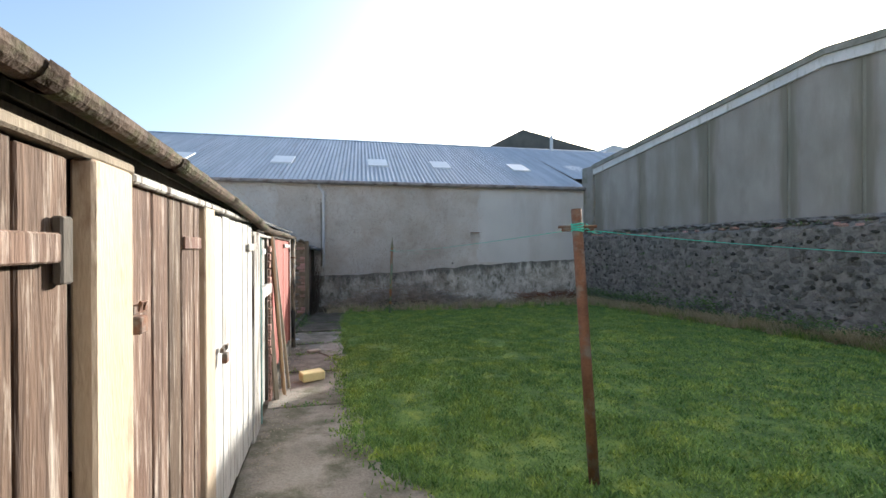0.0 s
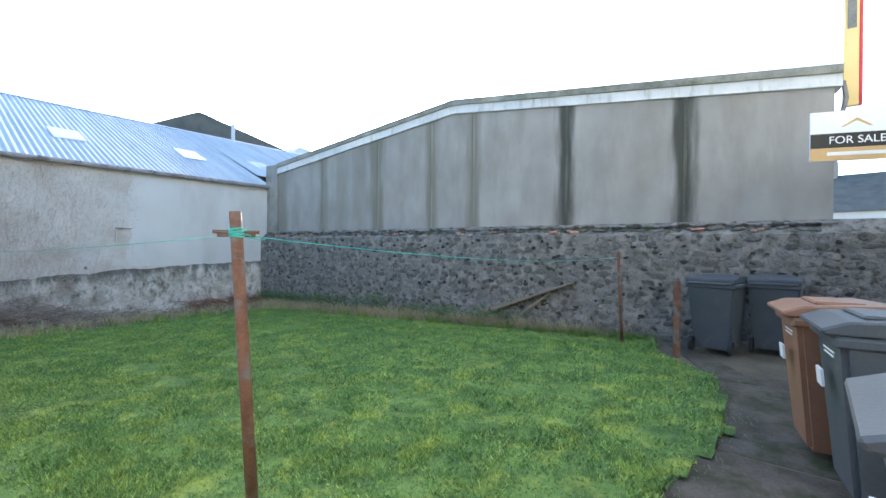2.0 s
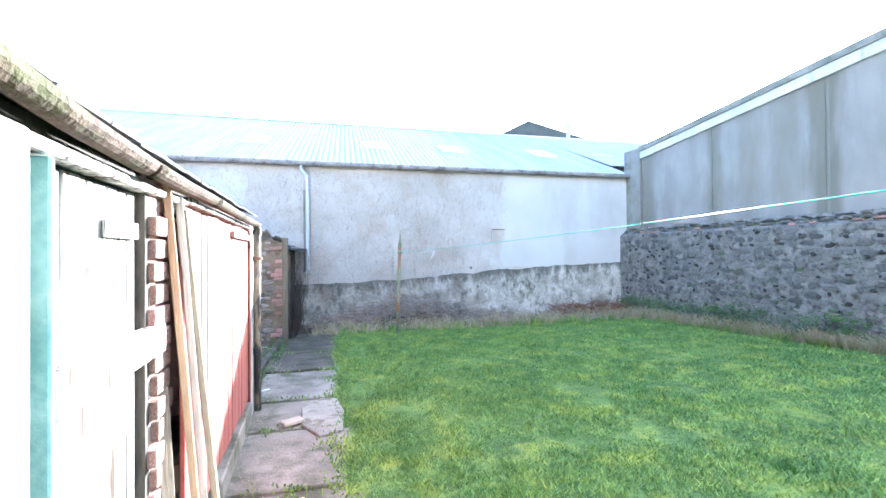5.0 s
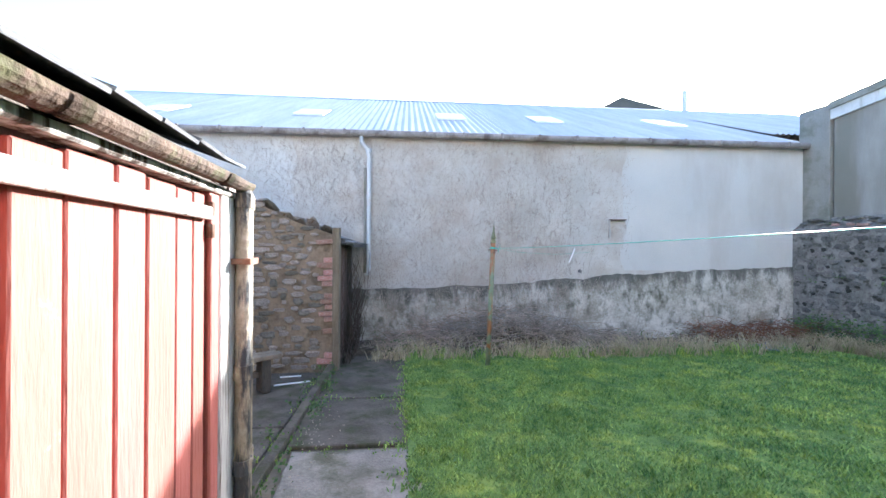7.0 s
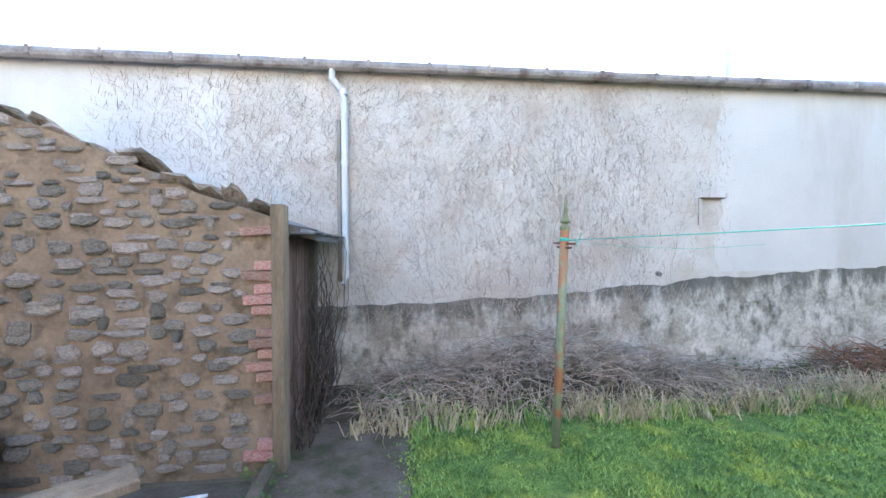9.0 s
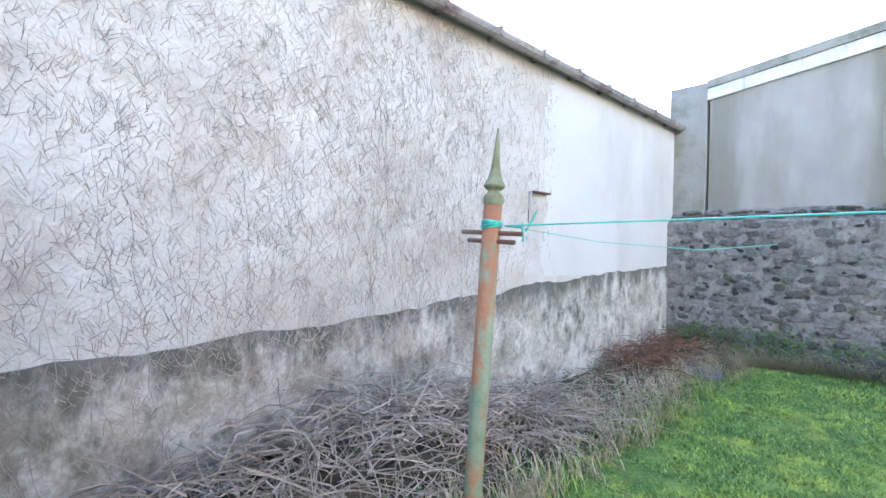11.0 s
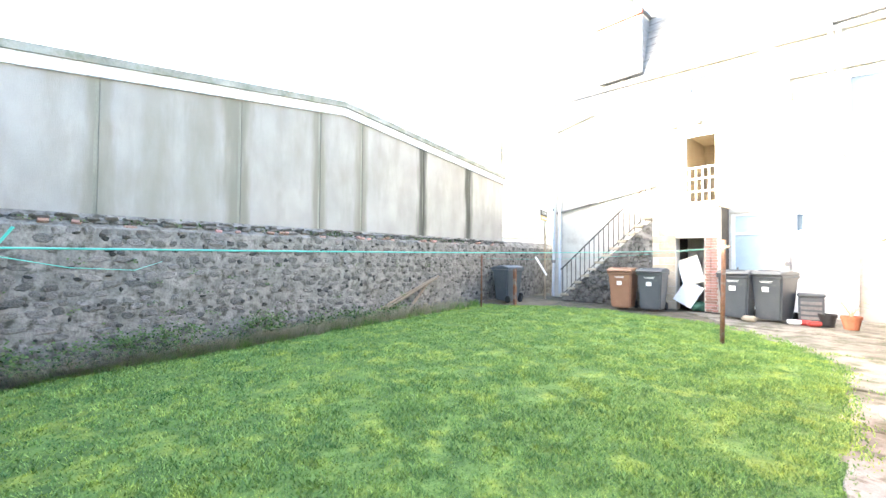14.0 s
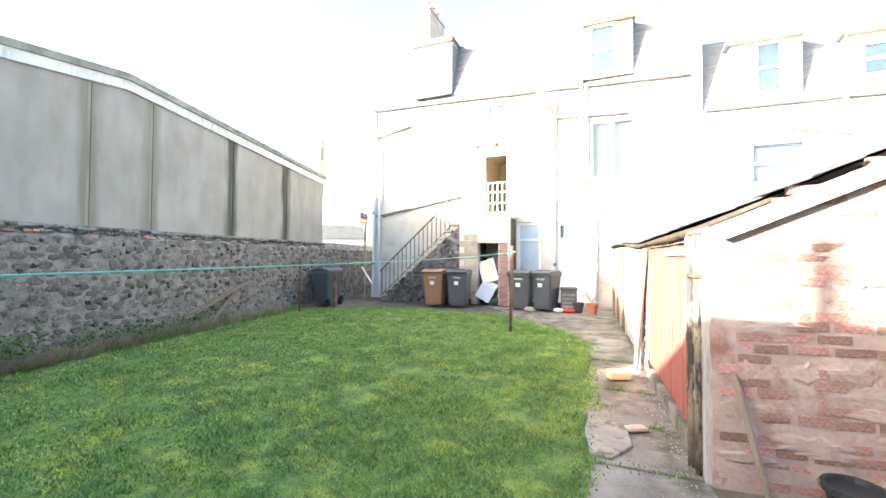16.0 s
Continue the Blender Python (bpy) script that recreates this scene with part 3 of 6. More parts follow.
# ---- right-hand boundary wall of rubble, with the panelled building on it ----
def stone_mesh(name, material, seed):
    r = random.Random(seed)
    bm = bmesh.new()
    n = 7
    ring = []
    for k in range(n):
        a = 2 * math.pi * k / n + r.uniform(-0.25, 0.25)
        q = r.uniform(0.82, 1.05)
        c, s = math.cos(a), math.sin(a)
        g = 1 / max(abs(c), abs(s)) ** 0.6
        ring.append((0.5 * q * c * g, 0.5 * q * s * g))
    back = [bm.verts.new((0.5, y, z)) for y, z in ring]
    mid = [bm.verts.new((-0.2 + r.uniform(-0.1, 0.1), y, z)) for y, z in ring]
    front = [bm.verts.new((-0.5 + r.uniform(-0.15, 0.15), y * 0.72, z * 0.7)) for y, z in ring]
    for a, b in ((back, mid), (mid, front)):
        for k in range(n):
            bm.faces.new((a[k], a[(k + 1) % n], b[(k + 1) % n], b[k]))
    bm.faces.new(front)
    return mesh_of(bm, name, material)


def rubble_cells(u0, u1, z0, top, seed, size=(0.14, 0.34), course=(0.09, 0.17)):
    r = random.Random(seed)
    z = z0
    while z < 4:
        h = r.uniform(*course)
        u = u0 + r.uniform(-0.15, 0)
        any_left = False
        while u < u1:
            w = r.uniform(*size)
            jz = r.uniform(-0.025, 0.025)
            if z + h * 0.6 < top(u + w / 2) and u0 - 0.02 < u + w * 0.3 and u + w < u1 + 0.06:
                yield u + w / 2, z + h / 2 + jz, w * r.uniform(0.82, 1.0), h * r.uniform(0.75, 1.12), r.uniform(-9, 9), r
                any_left = True
            u += w + 0.012
        if not any_left:
            return
        z += h


boundary = thing("wall_east", "dark rubble boundary wall with lime mortar and moss", "wall", RIGHT, kind="structure")
bm = bmesh.new()
prism(bm, [(-0.27, -0.6), (0.5, -0.6), (0.5, 1.9), (0.0, 1.9), (-0.1, 1.8), (-0.27, 1.68)], "y", -4.5, 12.75)
part("core", bm, M["mortar"], boundary)
hall = thing("industrial_building", "low roughcast industrial building with stained panel joints", "building", RIGHT)
TOP = [(-1.0, 4.15), (5.57, 4.83), (11.95, 4.0)]


def roofline(u):
    return float(np.interp(u, [p[0] for p in TOP], [p[1] for p in TOP]))


JOINTS = [0.93, 2.97, 5.05, 6.18, 7.86, 9.94]
edges = [-1.0] + JOINTS + [11.95]
for a, b in zip(edges, edges[1:]):
    mids = [q for q in (5.57,) if a < q < b]
    line = [a + 0.03, *mids, b - 0.03]
    bm = bmesh.new()
    prism(bm, [(a + 0.03, 1.86), (b - 0.03, 1.86)] + [(q, roofline(q) - 0.3) for q in reversed(line)], "x", 0.0, 0.25)
    part("panel", bm, M["hall_panel"], hall)
for k, j in enumerate(JOINTS):
    part("joint", boxes((0.012, 0.2, j - 0.028, j + 0.028, 1.87, roofline(j) - 0.3)), M["stain"] if k < 2 else M["stain_pale"], hall)
bm = bmesh.new()
prism(bm, [(-0.9, 1.4), (11.9, 1.4), (11.9, 3.6), (5.57, 4.4), (-0.9, 3.75)], "x", 0.24, 14)
part("body", bm, M["panel"], hall)
for nm, d0, d1, x0, mt in (("fascia", -0.31, -0.125, -0.05, "fascia"), ("coping", -0.125, 0.0, -0.09, "coping")):
    bm = bmesh.new()
    prism(bm, [(u, roofline(u) + d0) for u in (-1.05, 5.57, 11.95)] + [(u, roofline(u) + d1) for u in (11.95, 5.57, -1.05)], "x", x0, 0.3)
    part(nm, bm, M[mt], hall)
bm = bmesh.new()
prism(bm, [(u, roofline(u) - 0.16) for u in (-1.05, 5.57, 11.95)] + [(u, roofline(u) - 0.04) for u in (11.95, 5.57, -1.05)], "x", 0.3, 14.1)
part("roof", bm, M["far_roof"], hall)
part("end_pier", boxes((-0.06, 0.5, 11.95, 12.5, 1.4, 3.98), bevel=0.01), M["pier"], hall)
bm = bmesh.new()
tube(bm, [(-0.13, -1.0, 1.84), (-0.13, 6, 1.83), (-0.13, 12.4, 1.8)], 0.022, 8)
part("service_pipe", bm, M["pipe_dark"], hall)
bm = bmesh.new()
tube(bm, [(0.1, -1.08, 3.95), (0.1, -1.12, 3.7), (0.1, -1.08, 3.5)], 0.03, 6)
part("bracket", bm, M["pipe_dark"], hall)

# ---- back building ----
back = thing("wall_north", "long pale rendered rear wall with a stained plinth", "wall", kind="structure")
part("upper_render", boxes((-16, 7.62, 12.36, 12.7, 0.5, 3.32)), M["render"], back)
for nm, x0, x1, z0, z1 in (("smooth_render", 4.0, 7.6, 0.9, 3.3), ("pale_patch", -9.5, -2.0, 1.2, 3.3)):
    bm = bmesh.new()
    ragged = [z0 + (z1 - z0) * k / 24 for k in range(25)]
    prism(bm, [(x0 + 0.16 * noise.noise((z * 2.1, x0, 1)) + 0.05 * noise.noise((z * 9, x0, 2)), z) for z in ragged] + [(x1 + (0.15 * noise.noise((z * 2.3, x1, 1)) if x1 < 0 else 0), z) for z in reversed(ragged)], "y", 12.357, 12.5)
    part(nm, bm, M["render_clean"], back)
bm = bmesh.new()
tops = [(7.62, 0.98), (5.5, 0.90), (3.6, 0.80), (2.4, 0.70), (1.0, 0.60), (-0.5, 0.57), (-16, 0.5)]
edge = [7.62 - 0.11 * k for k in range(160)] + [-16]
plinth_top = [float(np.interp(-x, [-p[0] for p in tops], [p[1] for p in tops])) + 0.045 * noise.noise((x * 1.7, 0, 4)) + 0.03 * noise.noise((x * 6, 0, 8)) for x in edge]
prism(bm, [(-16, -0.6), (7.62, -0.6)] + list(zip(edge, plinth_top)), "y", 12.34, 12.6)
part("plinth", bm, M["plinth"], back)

shed_hall = thing("warehouse_roof", "corrugated grey metal roof with milky rooflights", "roof")
pitch = math.atan2(6.1 - 3.34, 18.6 - 12.2)
bm = bmesh.new()
prev = None
k = 0
x = -16.0
while x < 7.72:
    z = 0.018 * (1 if k % 2 else -1)
    a = bm.verts.new((x, 12.275, 3.325 + z))
    b = bm.verts.new((x, 18.6, 6.12 + z))
    if prev:
        bm.faces.new((prev[0], a, b, prev[1]))
    prev = (a, b)
    x += 0.066
    k += 1
part("roof_sheet", bm, M["roof_metal"], shed_hall)
bm = bmesh.new()
prev, k, x = None, 0, 7.72
while x < 13.5:
    z = 0.018 * (1 if k % 2 else -1)
    a, b = bm.verts.new((x, 13.1, 3.36 + 0.94 * 0.4286 + z)), bm.verts.new((x, 18.6, 6.12 + z))
    if prev:
        bm.faces.new((prev[0], a, b, prev[1]))
    prev = (a, b)
    x += 0.066
    k += 1
part("roof_sheet", bm, M["roof_metal"], shed_hall)
bm = bmesh.new()
prism(bm, [(13.1, 3.1), (18.6, 6.0), (24.6, 3.0), (24.6, -0.5), (13.1, -0.5)], "x", 7.6, 13.4)
part("rear_wall", bm, M["panel"], shed_hall)
bm = bmesh.new()
prism(bm, [(12.6, 3.0), (18.6, 6.0), (24.6, 3.0), (24.6, -0.5), (12.6, -0.5)], "x", -16, 7.6)
part("gable_wall", bm, M["panel"], shed_hall)
bm = bmesh.new()
prism(bm, [(18.45, 6.07), (18.6, 6.15), (18.75, 6.07)], "x", -16, 13.5)
part("ridge_cap", bm, M["roof_metal"], shed_hall)
for sx in (-5.4, -2.2, 0.95, 3.2, 6.2, 8.6):
    y0, y1 = 14.15, 15.05
    bm = bmesh.new()
    s = (6.12 - 3.325) / (18.6 - 12.275)
    q = [(sx - 0.33, y0), (sx + 0.33, y0), (sx + 0.33, y1), (sx - 0.33, y1)]
    lo = [bm.verts.new((a, b, 3.325 + (b - 12.275) * s + 0.01)) for a, b in q]
    hi = [bm.verts.new((a, b, 3.325 + (b - 12.275) * s + 0.05)) for a, b in q]
    bm.faces.new(hi)
    for i in range(4):
        bm.faces.new((lo[i], lo[(i + 1) % 4], hi[(i + 1) % 4], hi[i]))
    part("rooflight", bm, M["grp"], shed_hall, "milky plastic rooflight")
gut = thing("eaves_gutter", "long dark half-round gutter on brackets under a metal roof", "gutter")
bm = bmesh.new()
tube(bm, [(-16, 12.24, 3.29), (-5, 12.24, 3.285), (7.6, 12.24, 3.29)], 0.06, 10)
part("channel", bm, M["eaves"], gut)
for i in range(34):
    bx = -15.6 + i * 0.69
    part("bracket", boxes((bx - 0.02, bx + 0.02, 12.17, 12.36, 3.25, 3.345), bevel=0.006), M["eaves"], gut)
pipe = thing("downpipe", "pale grey plastic downpipe ending in a shoe above the ground", "downpipe")
bm = bmesh.new()
tube(bm, [(-0.83, 12.24, 3.24), (-0.83, 12.25, 3.14), (-0.73, 12.28, 3.02), (-0.7, 12.28, 2.9), (-0.7, 12.28, 0.9), (-0.72, 12.24, 0.82)], 0.036, 10)
part("shaft", bm, M["pvc"], pipe)
for z in (3.0, 2.2, 1.2, 0.95):
    bm = bmesh.new()
    tube(bm, [(-0.7, 12.28, z - 0.03), (-0.7, 12.28, z + 0.03)], 0.044, 10)
    part("collar", bm, M["pvc"], pipe)
part("backboard", boxes((-0.79, -0.75, 12.31, 12.36, 0.85, 2.7)), M["pier"], pipe)
wb = thing("wall_bracket", "small rusty angle bracket on a rendered wall", "bracket")
part("arm", boxes((3.72, 4.02, 12.28, 12.36, 1.83, 1.845)), M["rust"], wb)
part("strut", boxes((3.71, 3.735, 12.32, 12.36, 1.5, 1.84)), M["white_paint"], wb)
ws = thing("wall_vent", "small grey vent stub in a rendered wall", "vent")
bm = bmesh.new()
tube(bm, [(3.15, 12.36, 0.89), (3.15, 12.30, 0.88)], 0.03, 8)
part("stub", bm, M["pipe_dark"], ws)

# far roofs behind the back building
far = thing("gabled_building", "dark hipped roof of a distant building with a white flue", "building")
bm = bmesh.new()
prism(bm, [(8.1, 7.6), (10.5, 8.86), (15.9, 7.7), (15.9, -0.5), (8.1, -0.5)], "y", 24.7, 34)
part("body", bm, M["far_roof"], far)
bm = bmesh.new()
tube(bm, [(9.4, 18.4, 5.8), (9.4, 18.4, 6.75)], 0.08, 8)
part("flue", bm, M["pvc"], far)
far2 = thing("pale_shed", "pale metal-clad shed roof beyond the yard", "building")
bm = bmesh.new()
prism(bm, [(15.6, 6.9), (17.4, 8.4), (22, 7.6), (22, -0.5), (15.6, -0.5)], "y", 25.5, 40)
part("body", bm, M["far_cladding"], far2)

# ---- shed row ----
def board_door(name, label, u0, u1, z1, material, widths, v=0.0, z0=0.02, group="shed doors"):
    d = thing(name, label, "door", SHED, group)
    r = random.Random(int(u0 * 100) + 11)
    u, k = u0, 0
    while u < u1 - 0.03:
        w = min(widths * r.uniform(0.85, 1.2), u1 - u)
        if u1 - (u + w) < 0.06:
            w = u1 - u
        g = gz(u)
        part("board", boxes((v - 0.022 + r.uniform(-0.004, 0.004), v + r.uniform(-0.002, 0.005), u + 0.006, u + w - 0.006, g + z0 + r.uniform(0, 0.02), z1 + r.uniform(-0.006, 0.006)), bevel=0.004), material, d)
        u += w
    part("ledge", boxes((v - 0.06, v - 0.024, u0 + 0.03, u1 - 0.03, 1.15, 1.25)), M["dark_wood"], d)
    part("lower_ledge", boxes((v - 0.06, v - 0.024, u0 + 0.03, u1 - 0.03, 0.25, 0.36)), M["dark_wood"], d)
    return d


def hinge(d, u0, u1, z, v, material, label):
    part("hinge", boxes((v, v + 0.008, u0, u1, z - 0.025, z + 0.025), bevel=0.003), material, d, label)


def latch(d, u, z, v):
    bm = boxes((v, v + 0.02, u - 0.05, u + 0.05, z - 0.012, z + 0.012), bevel=0.003)
    tube(bm, [(v + 0.02, u - 0.02, z - 0.005), (v + 0.025, u - 0.02, z + 0.02), (v + 0.025, u + 0.015, z + 0.02), (v + 0.02, u + 0.015, z - 0.005)], 0.005, 6)
    part("hasp", bm, M["rust"], d, "rusty hasp")
    part("padlock", boxes((v + 0.005, v + 0.03, u - 0.03, u + 0.02, z - 0.07, z - 0.02), bevel=0.004), M["rust"], d, "small brass padlock")


d0 = board_door("shed_door", "weathered brown boarded shed door", -1.25, -0.35, 1.57, M["board_dark"], 0.12)
part("shed_post", boxes((-0.03, 0.02, -0.34, -0.15, 0.0, 1.58), bevel=0.006), M["cream_paint"], thing("door_post", "cream painted timber post between shed doors", "post", SHED, "shed posts"))
d1 = board_door("shed_door", "weathered brown boarded shed door with an iron strap", -0.14, 0.76, 1.57, M["board_dark"], 0.125)
part("strap", boxes((0.006, 0.028, -0.1, 0.68, 1.345, 1.405), bevel=0.004), M["board_dark"], d1, "brown timber bar")
part("keeper", boxes((0.006, 0.026, 0.685, 0.725, 1.30, 1.44), bevel=0.004), M["dark_wood"], d1)
post_a = thing("door_post", "wide cream painted timber post with flaking edges", "post", SHED, "shed posts")
part("post", boxes((-0.02, 0.03, 0.80, 1.0, -0.03, 1.58), bevel=0.008), M["cream_paint"], post_a)
d2 = board_door("shed_door", "brown boarded shed door with flaking paint and padlock", 1.06, 1.74, 1.57, M["board_dark"], 0.16)
hinge(d2, 1.5, 1.72, 1.395, 0.006, M["board_dark"], "painted strap hinge")
latch(d2, 1.06, 1.2, 0.006)
post_b = thing("door_post", "narrow cream timber post beside a white door", "post", SHED, "shed posts")
part("post", boxes((-0.02, 0.02, 1.76, 1.93, -0.06, 1.58), bevel=0.006), M["cream_paint"], post_b)
d3 = board_door("shed_door", "white painted boarded shed door standing proud of its frame", 1.97, 3.04, 1.54, M["white_paint"], 0.17, v=0.01)
latch(d3, 2.02, 0.86, 0.028)
hinge(d3, 2.8, 3.0, 1.38, 0.028, M["white_paint"], "painted strap hinge")
post_c = thing("door_post", "white painted timber post between shed doors", "post", SHED, "shed posts")
part("post", boxes((-0.02, 0.025, 3.07, 3.38, -0.1, 1.5), bevel=0.006), M["white_worn"], post_c)
part("painted_edge", boxes((-0.018, 0.028, 3.43, 3.45, -0.1, 1.46), bevel=0.004), M["teal_paint"], post_c, "old teal paint")
d4 = board_door("shed_door", "peeling white boarded shed door with a wide timber bar", 3.455, 4.0, 1.458, M["white_worn"], 0.11, v=-0.02)
part("bar", boxes((-0.013, 0.03, 3.46, 4.12, 0.93, 1.03), bevel=0.005), M["white_worn"], d4, "broad white timber bar")
hinge(d4, 3.75, 3.98, 1.34, -0.013, M["white_paint"], "painted hinge")
part("jamb", boxes((-0.03, 0.0, 4.015, 4.05, -0.1, 1.5)), M["dark_wood"], d4)
shed_pier = thing("brick_pier", "narrow red brick pier between two shed doors", "pier", SHED)
part("core", boxes((-0.2, 0.0, 4.05, 4.2, -0.3, 1.55)), M["harling"], shed_pier)
d5 = board_door("shed_door", "faded red-oxide boarded double door of a shed", 4.46, 6.48, 1.47, M["red_paint"], 0.14, v=0.0, z0=0.16)
part("weatherboard", boxes((0.006, 0.03, 5.6, 6.47, 1.38, 1.425), bevel=0.004), M["white_paint"], d5, "white cross rail")
part("rod", tubes([(0.012, 6.492, -0.05), (0.012, 6.492, 1.47)], radius=0.009, sides=8), M["red_paint"], d5, "red painted upright hinge rod")
for z in (1.34, 1.42):
    part("knuckle", tubes([(0.014, 6.492, z - 0.025), (0.014, 6.492, z + 0.025)], radius=0.015, sides=8), M["rust"], d5, "rusty hinge knuckle")
part("sill", boxes((-0.05, 0.03, 4.46, 6.5, -0.25, -0.05), bevel=0.01), M["concrete"], d5)
post_d = thing("door_post", "white limewashed jamb at the end of the sheds", "post", SHED, "shed posts")
part("post", boxes((-0.03, 0.015, 6.6, 6.97, -0.28, 1.5), bevel=0.006), M["white_paint"], post_d)
part("painted_edge", boxes((-0.03, 0.008, 6.503, 6.597, -0.28, 1.5), bevel=0.004), M["red_paint"], post_d, "red painted inner edge")
for u, v, r, lab in ((6.76, 0.05, 0.032, "flaking iron drainpipe at the shed corner"), (6.87, 0.032, 0.028, "pale painted pipe behind the corner drainpipe")):
    dp = thing("drainpipe", lab, "downpipe", SHED, "corner pipes")
    part("shaft", tubes([(v, u, gz(u) - 0.02), (v, u, 1.525)], radius=r, sides=12), M["pipe_old"], dp, smooth=True)
    for z in (0.35, 0.75, 1.48):
        part("collar", tubes([(v, u, z - 0.03), (v, u, z + 0.03)], radius=r * 1.22, sides=12), M["pipe_old"], dp)
    part("strap", boxes((-0.02, v + r + 0.01, u - r - 0.02, u + r + 0.02, 1.21, 1.235)), M["rust"], dp)

sheds = thing("shed_row", "row of low old sheds with a slated roof", "shed", SHED)
part("back_wall", boxes((-2.4, -2.2, -1.4, 7.0, -0.4, 2.6)), M["panel"], sheds)
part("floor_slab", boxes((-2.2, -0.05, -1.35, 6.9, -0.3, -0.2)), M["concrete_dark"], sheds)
for u0, u1, z in ((-1.4, 1.03, 1.578), (1.03, 3.05, 1.557), (3.05, 4.44, 1.468), (4.44, 6.95, 1.485)):
    part("lintel", boxes((-0.08, 0.025, u0, u1 - 0.004, z, z + 0.028), bevel=0.006), M["bare_wood"] if u0 < 1 else M["white_worn"], sheds)
# dark plates above the lintels; their colour carries the shade under the gutter
part("eave_shade_plate", boxes((-0.1, -0.03, -1.4, 2.6, 1.48, 1.645), (-0.1, -0.03, 2.6, 6.95, 1.44, 1.555)), M["dark_wood"], sheds)
part("partition", boxes((-2.2, -0.05, 3.05, 3.2, -0.3, 1.7)), M["panel"], sheds)
part("near_end", boxes((-2.3, 0.0, -1.45, -1.3, -0.3, 1.75)), M["harling"], sheds)
ROOF_SLOPE = 0.43


def droop(u):
    return float(np.interp(u, [-1.5, 0.5, 1.5, 2.2, 2.85, 3.3, 4.0, 7.0], [0.068, 0.065, 0.045, 0.015, -0.025, -0.066, -0.082, -0.07]))


def roof_sag(u):
    return float(np.interp(u, [-1.5, 0.5, 1.5, 2.2, 2.85, 3.3, 4.0, 5.0, 7.0], [0.068, 0.065, 0.045, 0.015, -0.015, -0.04, -0.045, -0.03, -0.012]))


def roof_z(v):
    return 1.60 - (v - 0.08) * ROOF_SLOPE


bm = bmesh.new()
prism(bm, [(0.0, roof_z(0.0) - 0.02), (-2.5, roof_z(-2.5) - 0.02), (-2.5, roof_z(-2.5) - 0.05), (0.0, roof_z(0.0) - 0.05)], "y", -1.5, 6.9)
bmesh.ops.subdivide_edges(bm, edges=[e for e in bm.edges if abs(e.verts[0].co.y - e.verts[1].co.y) > 1], cuts=9)
for v in bm.verts:
    v.co.z += roof_sag(v.co.y)
part("roof_deck", bm, M["dark_wood"], sheds)
rl = random.Random(31)
slate_me = mesh_of(boxes((-0.5, 0.5, -0.5, 0.5, -0.5, 0.5)), "slate", M["slate"])
tilt = math.atan(ROOF_SLOPE)
for row in range(13):
    v = -0.10 - row * 0.21
    u = -1.45 - (0.13 if row % 2 else 0)
    while u < 6.8:
        w = rl.uniform(0.2, 0.3)
        if not (row > 3 and u < 4.5):
            ob = new("slate", slate_me)
            ob.parent = sheds
            ob.matrix_basis = Matrix.LocRotScale((v, u + w / 2, roof_z(v) + 0.012 + roof_sag(u) + rl.uniform(0, 0.008)), Euler((radians(rl.uniform(-1.5, 1.5)), tilt + radians(-3 + rl.uniform(-1, 1)), radians(rl.uniform(-2, 2)))), (0.30, w - 0.008, 0.012))
        u += w
bm = bmesh.new()
prism(bm, [(-0.7, roof_z(-0.7) + 0.012), (-2.55, roof_z(-2.55) + 0.012), (-2.55, roof_z(-2.55) - 0.01), (-0.7, roof_z(-0.7) - 0.01)], "y", -1.5, 4.45)
bmesh.ops.subdivide_edges(bm, edges=[e for e in bm.edges if abs(e.verts[0].co.y - e.verts[1].co.y) > 1], cuts=9)
for v in bm.verts:
    v.co.z += roof_sag(v.co.y)
part("roof_covering", bm, M["slate_flat"], sheds)
sg = thing("shed_gutter", "sagging rusty half-round gutter covered in moss", "gutter", SHED)
bm = bmesh.new()
n = 22
rings = []
for i in range(n + 1):
    u = -1.4 + 8.2 * i / n
    z = 1.603 + droop(u) + 0.004 * math.sin(u * 2.9)
    ring = []
    for k in range(9):
        a = math.pi + math.pi * k / 8
        ring.append(bm.verts.new((0.05 + 0.038 * math.cos(a), u, z + 0.038 * math.sin(a) + 0.02)))
    for k in range(9):
        a = 2 * math.pi - math.pi * k / 8
        ring.append(bm.verts.new((0.05 + 0.031 * math.cos(a), u, z + 0.031 * math.sin(a) + 0.02)))
    rings.append(ring)
for a, b in zip(rings, rings[1:]):
    for k in range(18):
        bm.faces.new((a[k], a[(k + 1) % 18], b[(k + 1) % 18], b[k]))
bm.faces.new(rings[0])
bm.faces.new(rings[-1])
part("channel", bm, M["gutter"], sg)
for u in (-0.5, 0.55, 1.25, 2.1, 3.0, 3.9, 4.8, 5.7, 6.5):
    bm = bmesh.new()
    for k in range(10):
        a = math.pi + math.pi * k / 9
        for du in (-0.03, 0.03):
            bm.verts.new((0.05 + 0.043 * math.cos(a), u + du, 1.623 + droop(u) + 0.043 * math.sin(a) + 0.004 * math.sin(u * 2.9)))
    bm.verts.ensure_lookup_table()
    for k in range(9):
        bm.faces.new((bm.verts[2 * k], bm.verts[2 * k + 1], bm.verts[2 * k + 3], bm.verts[2 * k + 2]))
    bmesh.ops.solidify(bm, geom=list(bm.faces), thickness=0.008)
    part("collar", bm, M["gutter"], sg)


def end_top(u):
    return 1.56 + u * ROOF_SLOPE


